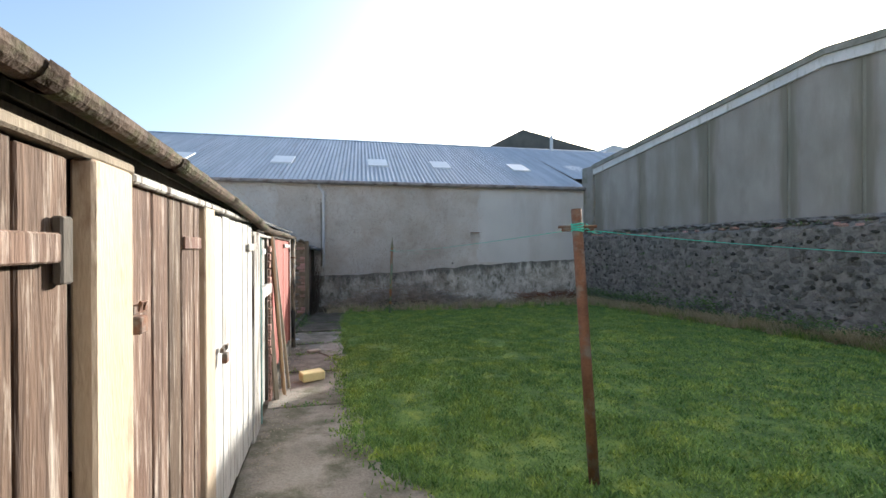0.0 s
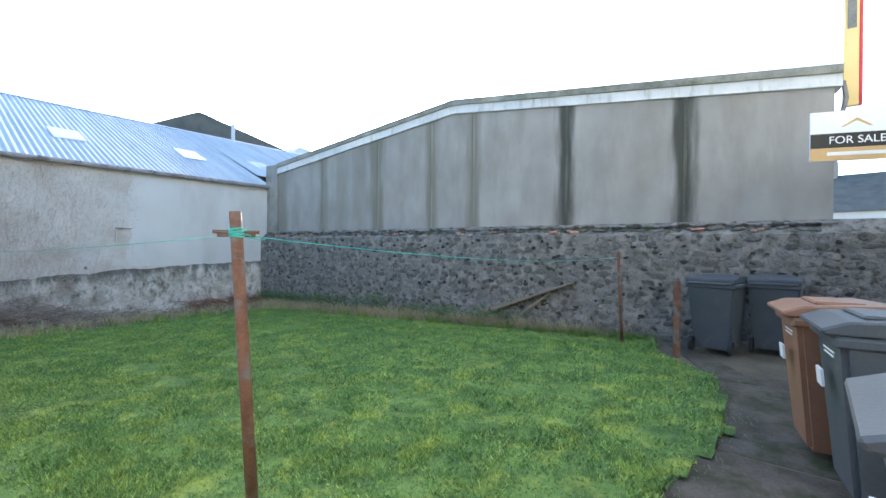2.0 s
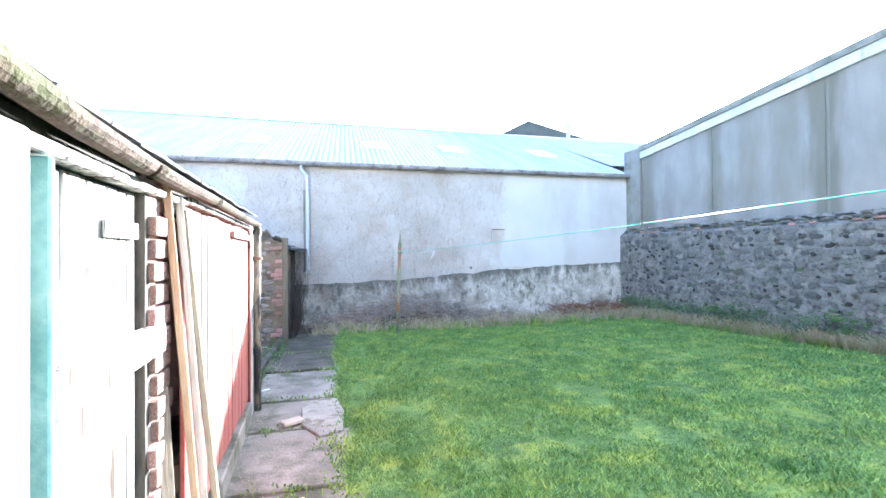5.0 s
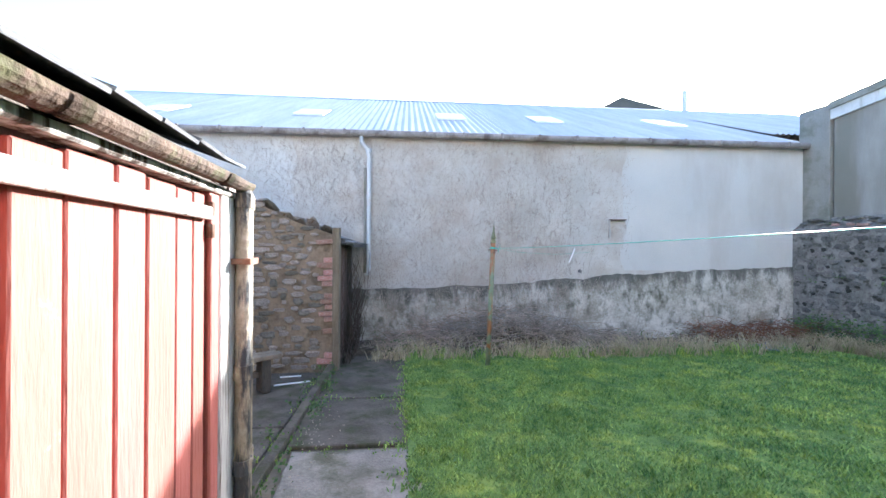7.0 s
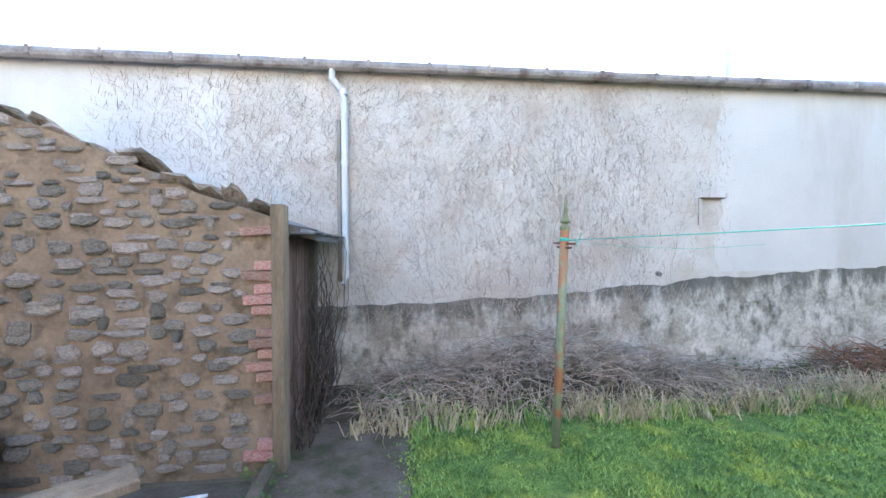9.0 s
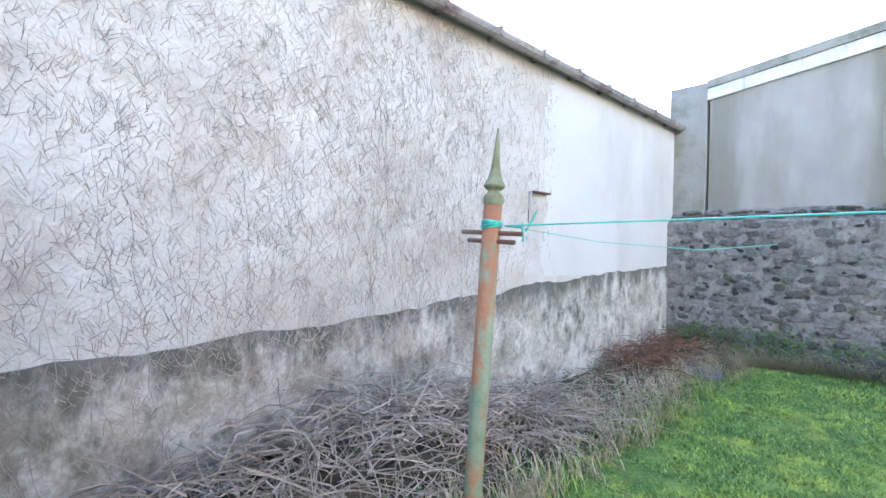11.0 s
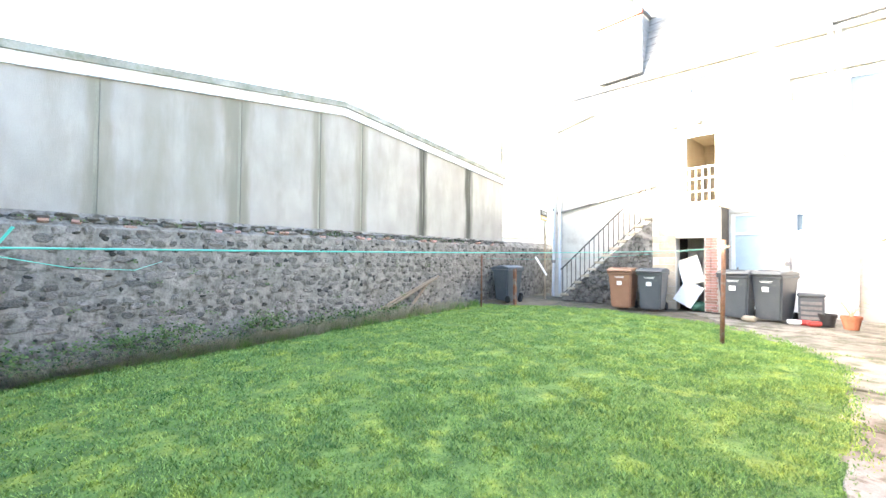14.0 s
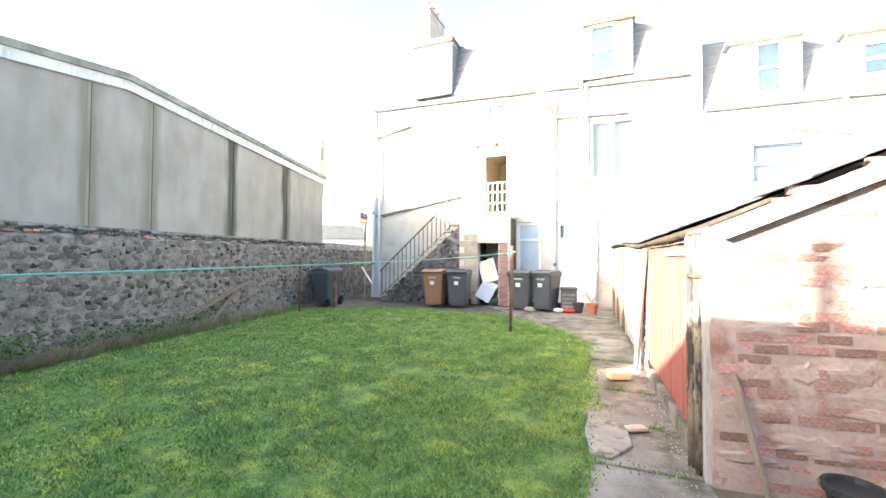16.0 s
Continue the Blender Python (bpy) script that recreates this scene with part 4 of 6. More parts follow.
shed_end = thing("wall_shed_end", "shed gable wall of red brick under crumbling pale render", "wall", SHED, kind="structure")
bm = bmesh.new()
prism(bm, [(-0.02, -0.45), (-2.3, -0.45), (-2.3, end_top(2.3)), (-0.02, end_top(0.02))], "y", 6.8, 7.0)
part("core", bm, M["harling"], shed_end)
bm = bmesh.new()
prism(bm, [(-0.1, end_top(0.1) + 0.0), (-2.5, end_top(2.5)), (-2.5, end_top(2.5) - 0.12), (-0.1, end_top(0.1) - 0.12)], "y", 7.0, 7.06)
part("bargeboard", bm, M["white_paint"], shed_end)

# ---- roofless outhouse beyond the sheds ----
def outhouse_top(u):
    return 1.46 + 0.39 * u + 0.03 * math.sin(u * 9)


outhouse = thing("wall_outhouse", "sloping gable of earthy rubble stone with a brick quoin", "wall", kind="structure")
bm = bmesh.new()
prism(bm, [(-0.99, -0.6), (-4.0, -0.6)] + [(-0.99 - u, outhouse_top(u)) for u in (3.0, 2.5, 2.0, 1.5, 1.0, 0.5, 0.0)], "y", 10.5, 10.9)
part("core", bm, M["mortar_warm"], outhouse)
outhouse_side = thing("wall_outhouse_side", "ruined side wall of dark rubble stone", "wall", kind="structure")
bm = bmesh.new()
prism(bm, [(7.0, -0.6), (10.52, -0.6), (10.52, 2.3), (9.9, 2.42), (9.3, 2.0), (8.5, 2.1), (7.8, 2.25), (7.0, 2.2)], "x", -4.5, -4.0)
part("core", bm, M["mortar"], outhouse_side)
jamb = thing("outhouse_door_frame", "rotten grey timber door frame with ivy stems", "door frame")
part("post", boxes((-1.0, -0.91, 10.46, 10.6, -0.33, 1.55), bevel=0.006), M["bare_wood"], jamb)
part("far_post", boxes((-1.0, -0.9, 11.55, 11.68, -0.36, 1.42), bevel=0.006), M["dark_wood"], jamb)
part("head", boxes((-1.02, -0.9, 10.601, 11.72, 1.33, 1.42), bevel=0.008), M["dark_wood"], jamb)
for k in range(6):
    part("door_board", boxes((-1.0, -0.965 + 0.004 * (k % 2), 10.62 + 0.152 * k, 10.766 + 0.152 * k, -0.32, 1.32), bevel=0.004), M["brown_door"], jamb, "rusty brown plank")
lean = thing("outhouse_roof", "low mossy slated lean-to roof", "roof")
bm = bmesh.new()
prism(bm, [(-0.78, 1.36), (-4.0, 2.5), (-4.0, 2.42), (-0.78, 1.3)], "y", 10.92, 12.3)
part("slates", bm, M["slate_flat"], lean)
for k in range(9):
    y0 = 10.63 + 0.18 * k
    part("edge_slate", boxes((-0.95, -0.76 + 0.03 * (k % 3), y0, y0 + 0.172, 1.345 + 0.008 * (k % 2), 1.362 + 0.008 * (k % 2)), bevel=0.003), M["slate"], lean)
back_w = thing("wall_outhouse_rear", "dark rubble side of the lean-to", "wall", kind="structure")
part("core", boxes((-1.2, -1.02, 11.7, 12.32, -0.5, 1.36)), M["mortar"], back_w)

# ---- the house ----
HY = -2.5
house = thing("tenement_house", "tall pale stone tenement with slated mansard roof and dormers", "house")
holes = [(2.95, 3.83, 2.75, 4.78), (3.0, 3.7, 5.38, 6.41), (1.95, 2.69, 0.0, 2.5), (0.42, 1.46, 0.0, 2.47), (-0.72, 0.5, 3.7, 5.45), (5.0, 6.3, 3.92, 5.72)]


def pierced(x0, x1, z0, z1, gaps, y0, y1):
    """A wall with openings right through it, made of butted blocks."""
    bm = bmesh.new()
    cx = sorted({x0, x1, *[v for g in gaps for v in g[:2] if x0 < v < x1]})
    cz = sorted({z0, z1, *[v for g in gaps for v in g[2:] if z0 < v < z1]})
    for a, b in zip(cx, cx[1:]):
        run = None
        for c, d in zip(cz, cz[1:]):
            mx, mz = (a + b) / 2, (c + d) / 2
            if any(g[0] < mx < g[1] and g[2] < mz < g[3] for g in gaps):
                if run:
                    box(bm, a, b, y0, y1, run[0], run[1])
                run = None
            else:
                run = (run[0], d) if run else (c, d)
        if run:
            box(bm, a, b, y0, y1, run[0], run[1])
    bmesh.ops.remove_doubles(bm, verts=bm.verts, dist=0.0005)
    return bm


part("wall", pierced(-2.05, 7.95, -0.3, 6.6, holes, HY - 0.35, HY), M["house"], house)
part("side_wall", boxes((7.6, 7.95, -11, HY - 0.35, -0.3, 6.6)), M["house"], house)
part("rear_wall", boxes((-2.05, 7.95, -11.3, -11, -0.3, 6.6)), M["house"], house)
bm = bmesh.new()
prism(bm, [(HY - 0.02, 6.6), (HY - 0.75, 8.9), (-6.5, 10.0), (-11.0, 8.9), (-11.3, 6.6)], "x", -2.05, 7.95)
part("roof", bm, M["slate_flat"], house)
for z in (6.85, 7.1, 7.35, 7.6, 7.85, 8.1, 8.35, 8.6):
    y = HY - 0.02 - (z - 6.6) * 0.73 / 2.3
    part("slate_course", boxes((-2.05, 7.9, y - 0.02, y + 0.012, z - 0.012, z)), M["slate"], house)
part("ridge_lead", boxes((-2.05, 7.97, HY - 0.82, HY - 0.70, 8.86, 8.93)), M["lead"], house)
bm = bmesh.new()
prism(bm, [(HY + 0.02, 6.6), (HY - 0.74, 8.92), (HY - 0.86, 8.92), (HY - 0.1, 6.6)], "x", 7.9, 8.02)
part("skew", bm, M["lead"], house)
part("eaves_gutter", tubes([(-2.05, HY + 0.07, 6.4), (2.2, HY + 0.07, 6.55), (8.0, HY + 0.07, 6.75)], radius=0.05), M["pipe_dark"], house)


def window(parent, x0, x1, z0, z1, y, name="window", bars=1, cols=1, sky_tint=True):
    w = part(name, boxes((x0, x0 + 0.07, y - 0.14, y - 0.06, z0, z1), (x1 - 0.07, x1, y - 0.14, y - 0.06, z0, z1), (x0 + 0.07, x1 - 0.07, y - 0.14, y - 0.06, z0, z0 + 0.08), (x0 + 0.07, x1 - 0.07, y - 0.14, y - 0.06, z1 - 0.07, z1)), M["window_paint"], parent)
    for k in range(bars):
        z = z0 + (z1 - z0) * (k + 1) / (bars + 1)
        part("meeting_rail", boxes((x0 + 0.07, x1 - 0.07, y - 0.13, y - 0.07, z - 0.03, z + 0.03)), M["window_paint"], w)
    for k in range(cols - 1):
        x = x0 + (x1 - x0) * (k + 1) / cols
        part("mullion", boxes((x - 0.04, x + 0.04, y - 0.145, y - 0.055, z0 + 0.08, z1 - 0.07)), M["window_paint"], w)
    pane = part("pane", boxes((x0 + 0.07, x1 - 0.07, y - 0.105, y - 0.095, z0 + 0.08, z1 - 0.07)), M["glass"], w)
    pane.visible_shadow = False
    # added sheet behind the glass, coloured like mirrored sky
    if sky_tint:
        part("sky_tint", boxes((x0 + 0.05, x1 - 0.05, y - 0.26, y - 0.24, z0 + 0.05, z1 - 0.05)), M["sky_tint"], w)
    part("sill", boxes((x0 - 0.06, x1 + 0.06, y - 0.16, y + 0.06, z0 - 0.09, z0), bevel=0.008), M["ashlar"], w)
    return w


window(house, 3.0, 3.7, 5.38, 6.41, HY)
window(house, -0.72, 0.5, 3.7, 5.45, HY, bars=0, cols=2)
window(house, 5.0, 6.3, 3.92, 5.72, HY, bars=1)


def dormer(parent, x0, x1, z0, z1, y, win, red=True, name="dormer"):
    bm = bmesh.new()
    box(bm, x0, x1, y - 1.3, y - 0.05, z0, z1)
    d = part(name, bm, M["house2"], parent)
    part("roof", boxes((x0 - 0.1, x1 + 0.12, y - 1.4, y + 0.08, z1, z1 + 0.07), bevel=0.01), M["lead"], d)
    part("fascia", boxes((x0 - 0.08, x1 + 0.1, y - 0.049, y + 0.05, z1 - 0.1, z1 - 0.002), bevel=0.008), M["rosewood"] if red else M["new_wood"], d)
    for x in (x0 - 0.03, x1):
        part("cheek", boxes((x, x + 0.03, y - 1.2, y - 0.06, z0, z1 - 0.1)), M["slate_flat"], d)
    if win:
        a, b, c, e = win
        part("frame", boxes((a - 0.07, a, y - 0.05, y, c, e), (b, b + 0.07, y - 0.05, y, c, e), (a - 0.07, b + 0.07, y - 0.05, y, e, e + 0.07), (a - 0.07, b + 0.07, y - 0.05, y + 0.02, c - 0.07, c), (a, b, y - 0.04, y - 0.005, (c + e) / 2 - 0.03, (c + e) / 2 + 0.03)), M["window_paint"], d)
        part("pane_backing", boxes((a, b, y - 0.0495, y - 0.0485, c, e)), M["sky_tint"], d)
        part("pane", boxes((a, b, y - 0.045, y - 0.035, c, e)), M["glass"], d)
    else:
        part("boarding", boxes((x0 + 0.06, x1 - 0.06, y - 0.05, y - 0.02, z0 + 0.1, z1 - 0.12)), M["window_paint"], d)
    part("sill", boxes((x0, x1, y - 0.05, y + 0.06, z0 - 0.03, z0 + 0.04)), M["lead"], d)
    return d


dormer(house, 4.95, 6.27, 6.95, 8.83, HY, None)
dormer(house, -0.64, 0.75, 6.7, 8.4, HY, (-0.15, 0.45, 6.85, 8.2))
chim = part("chimney", boxes((6.05, 6.47, -4.6, -3.2, 8.5, 10.5), (6.01, 6.51, -4.65, -3.15, 10.5, 10.6)), M["ashlar"], house)
for k in range(3):
    bm = bmesh.new()
    lathe(bm, [(0.1, 10.6), (0.12, 10.66), (0.09, 10.9), (0.11, 10.92), (0.11, 10.95)], 10, (6.26, -3.5 - 0.4 * k))
    part("chimney_pot", bm, M["terracotta"], chim)
part("aerial", tubes([(6.1, -3.3, 10.5), (6.1, -3.3, 11.4)], [(5.9, -3.3, 11.25), (6.6, -3.3, 11.25)], radius=0.015, sides=5), M["pipe_dark"], chim)
# pipes on the wall
for k, pts in enumerate((
        [(7.85, HY + 0.08, 6.65), (7.85, HY + 0.08, 6.2), (7.78, HY + 0.08, 5.9), (7.8, HY + 0.08, 5.6), (7.9, HY + 0.08, 0.0)],
        [(6.4, HY + 0.07, 6.0), (7.75, HY + 0.07, 5.73)],
        [(4.5, HY + 0.07, 3.44), (6.4, HY + 0.07, 3.1), (7.75, HY + 0.07, 2.87)],
        [(7.62, HY + 0.1, 5.5), (7.62, HY + 0.1, 0.1)],
        [(1.48, HY + 0.08, 6.4), (1.52, HY + 0.08, 5.4), (1.56, HY + 0.08, 0.9)],
        [(1.47, HY + 0.07, 5.64), (-0.53, HY + 0.07, 5.55)],
        [(0.74, HY + 0.08, 8.3), (0.74, HY + 0.08, 2.9)],
        [(0.6, HY + 0.08, 6.5), (0.58, HY + 0.08, 2.7)],
        [(0.1, HY + 0.08, 2.95), (0.36, HY + 0.08, 2.6), (0.38, HY + 0.08, 0.0)])):
    p = part("waste_pipe", tubes(pts, radius=0.05 if k in (0, 3, 4) else 0.04), M["pipe_dark"] if k in (1, 2, 5) else M["pvc"], house)
    if k in (0, 4):
        for z in (1.2, 3.0, 4.8):
            xx = 7.88 if k == 0 else 1.54
            part("collar", tubes([(xx, HY + 0.08, z - 0.05), (xx, HY + 0.08, z + 0.05)], radius=0.065), M["pipe_dark"], p)
bm = bmesh.new()
lathe(bm, [(0.02, 0), (0.2, 0.06), (0.27, 0.12), (0.28, 0.125)], 18)
dish = part("satellite_dish", bm, M["house2"], house)
dish.matrix_basis = pose(1.86, HY + 0.25, 6.1, -75, 20, 0)
part("dish_arm", tubes([(1.8, HY, 6.05), (1.85, HY + 0.2, 6.08)], radius=0.02, sides=6), M["pipe_dark"], house)
part("vent_grille", boxes((1.2, 1.42, HY, HY + 0.03, 5.1, 5.32), bevel=0.006), M["bare_wood"], house)
for x in (4.02, 3.4):
    part("flood_light", boxes((x - 0.07, x + 0.07, HY, HY + 0.12, 5.0, 5.1), bevel=0.01), M["pipe_dark"], house)
# upper door with white child gate and lit hall behind
ud = part("upper_door_frame", boxes((2.95, 3.03, HY - 0.2, HY - 0.08, 2.75, 4.78), (3.75, 3.83, HY - 0.2, HY - 0.08, 2.75, 4.78), (3.03, 3.75, HY - 0.2, HY - 0.08, 4.7, 4.78)), M["window_paint"], house)
hallway = part("hallway", boxes((2.3, 2.35, -6.0, HY - 0.36, 2.7, 5.2), (4.2, 4.25, -6.0, HY - 0.36, 2.7, 5.2), (2.3, 4.25, -6.05, -6.0, 2.7, 5.2), (2.3, 4.25, -6.0, HY - 0.36, 5.2, 5.25), (2.3, 4.25, -6.0, HY - 0.36, 2.66, 2.72)), M["interior"], house)
part("inner_door", boxes((2.6, 3.3, -5.99, -5.94, 2.73, 4.6), bevel=0.01), M["rosewood"], hallway, "brown inner door")
gate = thing("safety_gate", "white lattice rail across an upper doorway", "gate")
for k in range(6):
    x = 3.0 + 0.156 * k
    part("bar", boxes((x - 0.014, x + 0.014, HY + 0.0, HY + 0.03, 2.76, 3.82)), M["window_paint"], gate)
for z in (2.8, 3.15, 3.5, 3.8):
    part("rail", boxes((2.97, 3.81, HY + 0.031, HY + 0.05, z - 0.018, z + 0.018)), M["window_paint"], gate)
# ground floor doors
gd = thing("back_door", "pale blue door with a glazed transom in a white frame", "door")
part("frame", boxes((1.95, 2.03, HY - 0.2, HY - 0.08, 0.0, 2.5), (2.61, 2.69, HY - 0.2, HY - 0.08, 0.0, 2.5), (2.03, 2.61, HY - 0.2, HY - 0.08, 2.42, 2.5), (2.03, 2.61, HY - 0.2, HY - 0.08, 1.93, 2.0)), M["window_paint"], gd)
part("leaf", boxes((2.03, 2.61, HY - 0.17, HY - 0.12, 0.02, 1.93), bevel=0.004), M["blue_door"], gd)
# transom glass drawn as an opaque pale blue panel
part("transom", boxes((2.03, 2.61, HY - 0.15, HY - 0.14, 2.0, 2.42)), M["blue_door"], gd, "transom pane as flat pale blue panel")
part("handle", boxes((2.54, 2.58, HY - 0.12, HY - 0.08, 0.98, 1.1), bevel=0.005), M["pipe_dark"], gd)
gd2 = thing("store_door", "white boarded door under a frosted transom", "door")
part("frame", boxes((0.42, 0.5, HY - 0.2, HY - 0.08, 0.0, 2.47), (1.38, 1.46, HY - 0.2, HY - 0.08, 0.0, 2.47), (0.5, 1.38, HY - 0.2, HY - 0.08, 2.39, 2.47), (0.5, 1.38, HY - 0.2, HY - 0.08, 1.93, 2.0)), M["window_paint"], gd2)
part("leaf", boxes((0.5, 1.38, HY - 0.17, HY - 0.12, 0.02, 1.93), bevel=0.004), M["window_paint"], gd2)
part("transom", boxes((0.5, 1.38, HY - 0.15, HY - 0.14, 2.0, 2.39)), M["sky_tint"], gd2)

# neighbour house
nb = thing("neighbour_house", "pale rendered neighbouring house with slated mansard and dormers", "house")
part("wall", pierced(-14, -2.08, -0.3, 5.3, [(-4.6, -3.4, 3.3, 4.4)], HY - 0.35, HY), M["house2"], nb)
bm = bmesh.new()
prism(bm, [(HY - 0.02, 5.3), (HY - 0.75, 7.5), (-6.5, 8.6), (-11.3, 5.3)], "x", -14, -2.08)
part("roof", bm, M["slate_flat"], nb)
part("party_wall", boxes((-2.35, -2.08, -11, HY - 0.01, 4.5, 8.0)), M["house2"], nb)
part("eaves_gutter", tubes([(-13, HY + 0.07, 5.2), (-2.4, HY + 0.07, 5.35)], radius=0.055), M["pipe_dark"], nb)
window(nb, -4.6, -3.4, 3.3, 4.4, HY)
dormer(nb, -4.5, -3.05, 5.35, 7.1, HY, (-4.05, -3.6, 5.7, 6.9), red=False)
dormer(nb, -7.2, -5.45, 5.35, 6.9, HY, (-6.5, -5.7, 5.8, 6.5), red=False)
part("downpipe", tubes([(-5.3, HY + 0.08, 5.3), (-5.32, HY + 0.08, 4.4)], [(-5.3, HY + 0.08, 4.45), (-4.2, HY + 0.08, 4.7)], radius=0.06), M["pvc"], nb)
part("cable", tubes([(-2.13, HY + 0.02, 7.9), (-2.06, HY + 0.02, 4.6), (-2.5, HY + 0.02, 4.6)], radius=0.012, sides=5), M["pipe_dark"], nb)

# outside stair with rubble side, landing and cellar
stair = thing("outside_stair", "stone outside stair with rubble side and a cellar under its landing", "stair")
N, X0, X1 = 12, 7.0, 4.25
for k in range(N):
    a = X0 + (X1 - X0) * k / N
    b = X0 + (X1 - X0) * (k + 1) / N
    z = 2.45 * (k + 1) / N
    part("step", boxes((b, a + 0.03, -2.49, -1.46, z - 0.07, z), bevel=0.01), M["ashlar"], stair)
bm = bmesh.new()
prism(bm, [(7.0, 0.0), (4.25, 0.0), (4.25, 2.36), (7.0, 0.1)], "y", -2.48, -1.52)
part("core", bm, M["mortar"], stair)
part("landing", boxes((2.7, 4.24, -2.49, -1.46, 2.6, 2.75), bevel=0.012), M["ashlar"], stair)
part("landing_wall", pierced(2.72, 4.24, 0.0, 2.59, [(3.02, 3.66, 0.0, 1.84)], -1.78, -1.5), M["house"], stair)
for k in range(11):
    z0 = 0.02 + k * 0.19
    w = 0.56 if k % 2 else 0.4
    part("quoin", boxes((3.68, 3.68 + w, -1.6, -1.485, z0, z0 + 0.18), bevel=0.01), M["ashlar"], stair)
# near-black blocks on both sides of the cellar opening
part("side", boxes((2.72, 3.0, -2.48, -1.79, 0.0, 2.59), (3.68, 4.24, -2.48, -1.79, 0.0, 2.59)), M["cellar_sides"], stair)
rail = thing("stair_railing", "rusty black iron railing up the outside stair", "railing")
for k in range(19):
    x = 6.98 - k * 0.15
    z = 2.45 * (7.0 - x) / 2.75
    part("baluster", tubes([(x, -1.53, z + 0.05), (x, -1.53, z + 1.0)], radius=0.012, sides=6), M["iron_black"], rail)
part("handrail", tubes([(7.05, -1.53, 0.95), (4.25, -1.53, 3.45)], radius=0.02, sides=6), M["iron_black"], rail)
part("lower_rail", tubes([(7.05, -1.53, 0.12), (4.25, -1.53, 2.62)], radius=0.014, sides=6), M["iron_black"], rail)

# ---- drying poles and lines ----
def leaning(base, top):
    b, t = Vector(base), Vector(top)
    return lambda z: b + (t - b) * ((z - b.z) / (t.z - b.z))


at1 = leaning((1.80, 2.10, -0.15), (1.735, 2.205, 1.62))
pole_a = thing("clothes_pole", "rusty round iron clothes pole with green line wound round its pegs", "clothes pole", group="clothes poles")
part("shaft", tubes([at1(-0.3), at1(0.8), at1(1.62)], radius=0.034, sides=14), M["rust"], pole_a, smooth=True)
for dz, ln, a in ((1.505, 0.12, -0.5), (1.485, 0.10, -0.65)):
    c = at1(dz)
    d = Vector((math.cos(a), math.sin(a), 0))
    part("peg", tubes([c - d * ln, c + d * ln], radius=0.010, sides=8), M["rust"], pole_a)
for k in range(4):
    c = at1(1.48 + 0.014 * k)
    pts = [c + Vector((0.039 * math.cos(q * 0.6), 0.039 * math.sin(q * 0.6), 0.004 * math.sin(q * 1.3 + k))) for q in range(12)]
    part("twine", tubes(pts, radius=0.005, sides=5), M["line"], pole_a, "green plastic twine")
rt = random.Random(5)
ends = []
for k in range(7):
    p = at1(1.49) + Vector((0.04, -0.02, 0))
    pts = [p]
    for q in range(4):
        pts.append(pts[-1] + Vector((rt.uniform(-0.03, 0.035), rt.uniform(-0.03, 0.02), rt.uniform(-0.015, 0.015))))
    ends.append(pts)
part("twine_ends", tubes(*ends, radius=0.003, sides=4), M["line"], pole_a)

at2 = leaning((1.095, 10.565, -0.34), (1.15, 10.50, 1.40))
pole_b = thing("clothes_pole", "ornamental iron clothes pole, rusty green paint and spire finial", "clothes pole", group="clothes poles")
part("shaft", tubes([at2(-0.5), at2(0.5), at2(1.37)], radius=0.033, sides=16), M["rust_green"], pole_b, smooth=True)
bm = bmesh.new()
lathe(bm, [(0.031, 0), (0.030, 0.004), (0.037, 0.014), (0.039, 0.026), (0.037, 0.04), (0.028, 0.05), (0.023, 0.056), (0.023, 0.062), (0.030, 0.066), (0.039, 0.074), (0.040, 0.08), (0.034, 0.09), (0.026, 0.104), (0.019, 0.13), (0.015, 0.16), (0.011, 0.2), (0.007, 0.25), (0.003, 0.285)], 12)
fin = part("finial", bm, M["finial"], pole_b, "mossy spire finial with flakes of white paint", smooth=False)
fin.matrix_basis = Matrix.Translation(at2(1.355)) @ pose(0, 0, 0, 2.1, 1.8, 0)
for dz, ln, a in ((1.265, 0.118, -1.27), (1.235, 0.102, -1.45)):
    c = at2(dz)
    d = Vector((math.cos(a), math.sin(a), -0.04))
    part("peg", tubes([c - d * ln, c + d * ln], radius=0.0085, sides=8), M["rust"], pole_b)
for k in range(4):
    c = at2(1.285 + 0.007 * k)
    pts = [c + Vector((0.036 * math.cos(q * 0.6), 0.036 * math.sin(q * 0.6), 0.003 * math.sin(q + k))) for q in range(12)]
    part("twine", tubes(pts, radius=0.0035, sides=5), M["line"], pole_b, "green plastic twine")
k0 = at2(1.29) + Vector((0.02, -0.045, 0))
part("knot", tubes([k0, k0 + Vector((0.03, -0.05, -0.005)), k0 + Vector((0.01, -0.07, 0.01)), k0 + Vector((0.04, -0.06, -0.02)), k0 + Vector((0.05, -0.1, 0.05))],
                   [k0 + Vector((0.03, -0.05, 0)), k0 + Vector((0.035, -0.055, -0.03)), k0 + Vector((0.03, -0.06, -0.055))], radius=0.0035, sides=5), M["line"], pole_b, "loose green knot")
pole_c = thing("clothes_pole", "thin rusty clothes pole near the boundary wall", "clothes pole", group="clothes poles")
part("shaft", tubes([(7.62, 1.62, -0.2), (7.56, 1.68, 1.38)], radius=0.026, sides=10), M["rust"], pole_c, smooth=True)
part("peg", tubes([(7.46, 1.68, 1.32), (7.66, 1.68, 1.32)], radius=0.01, sides=6), M["rust"], pole_c)


def rope(a, b, sag, n=14):
    a, b = Vector(a), Vector(b)
    return [a + (b - a) * (i / n) - Vector((0, 0, sag * 4 * (i / n) * (1 - i / n))) for i in range(n + 1)]


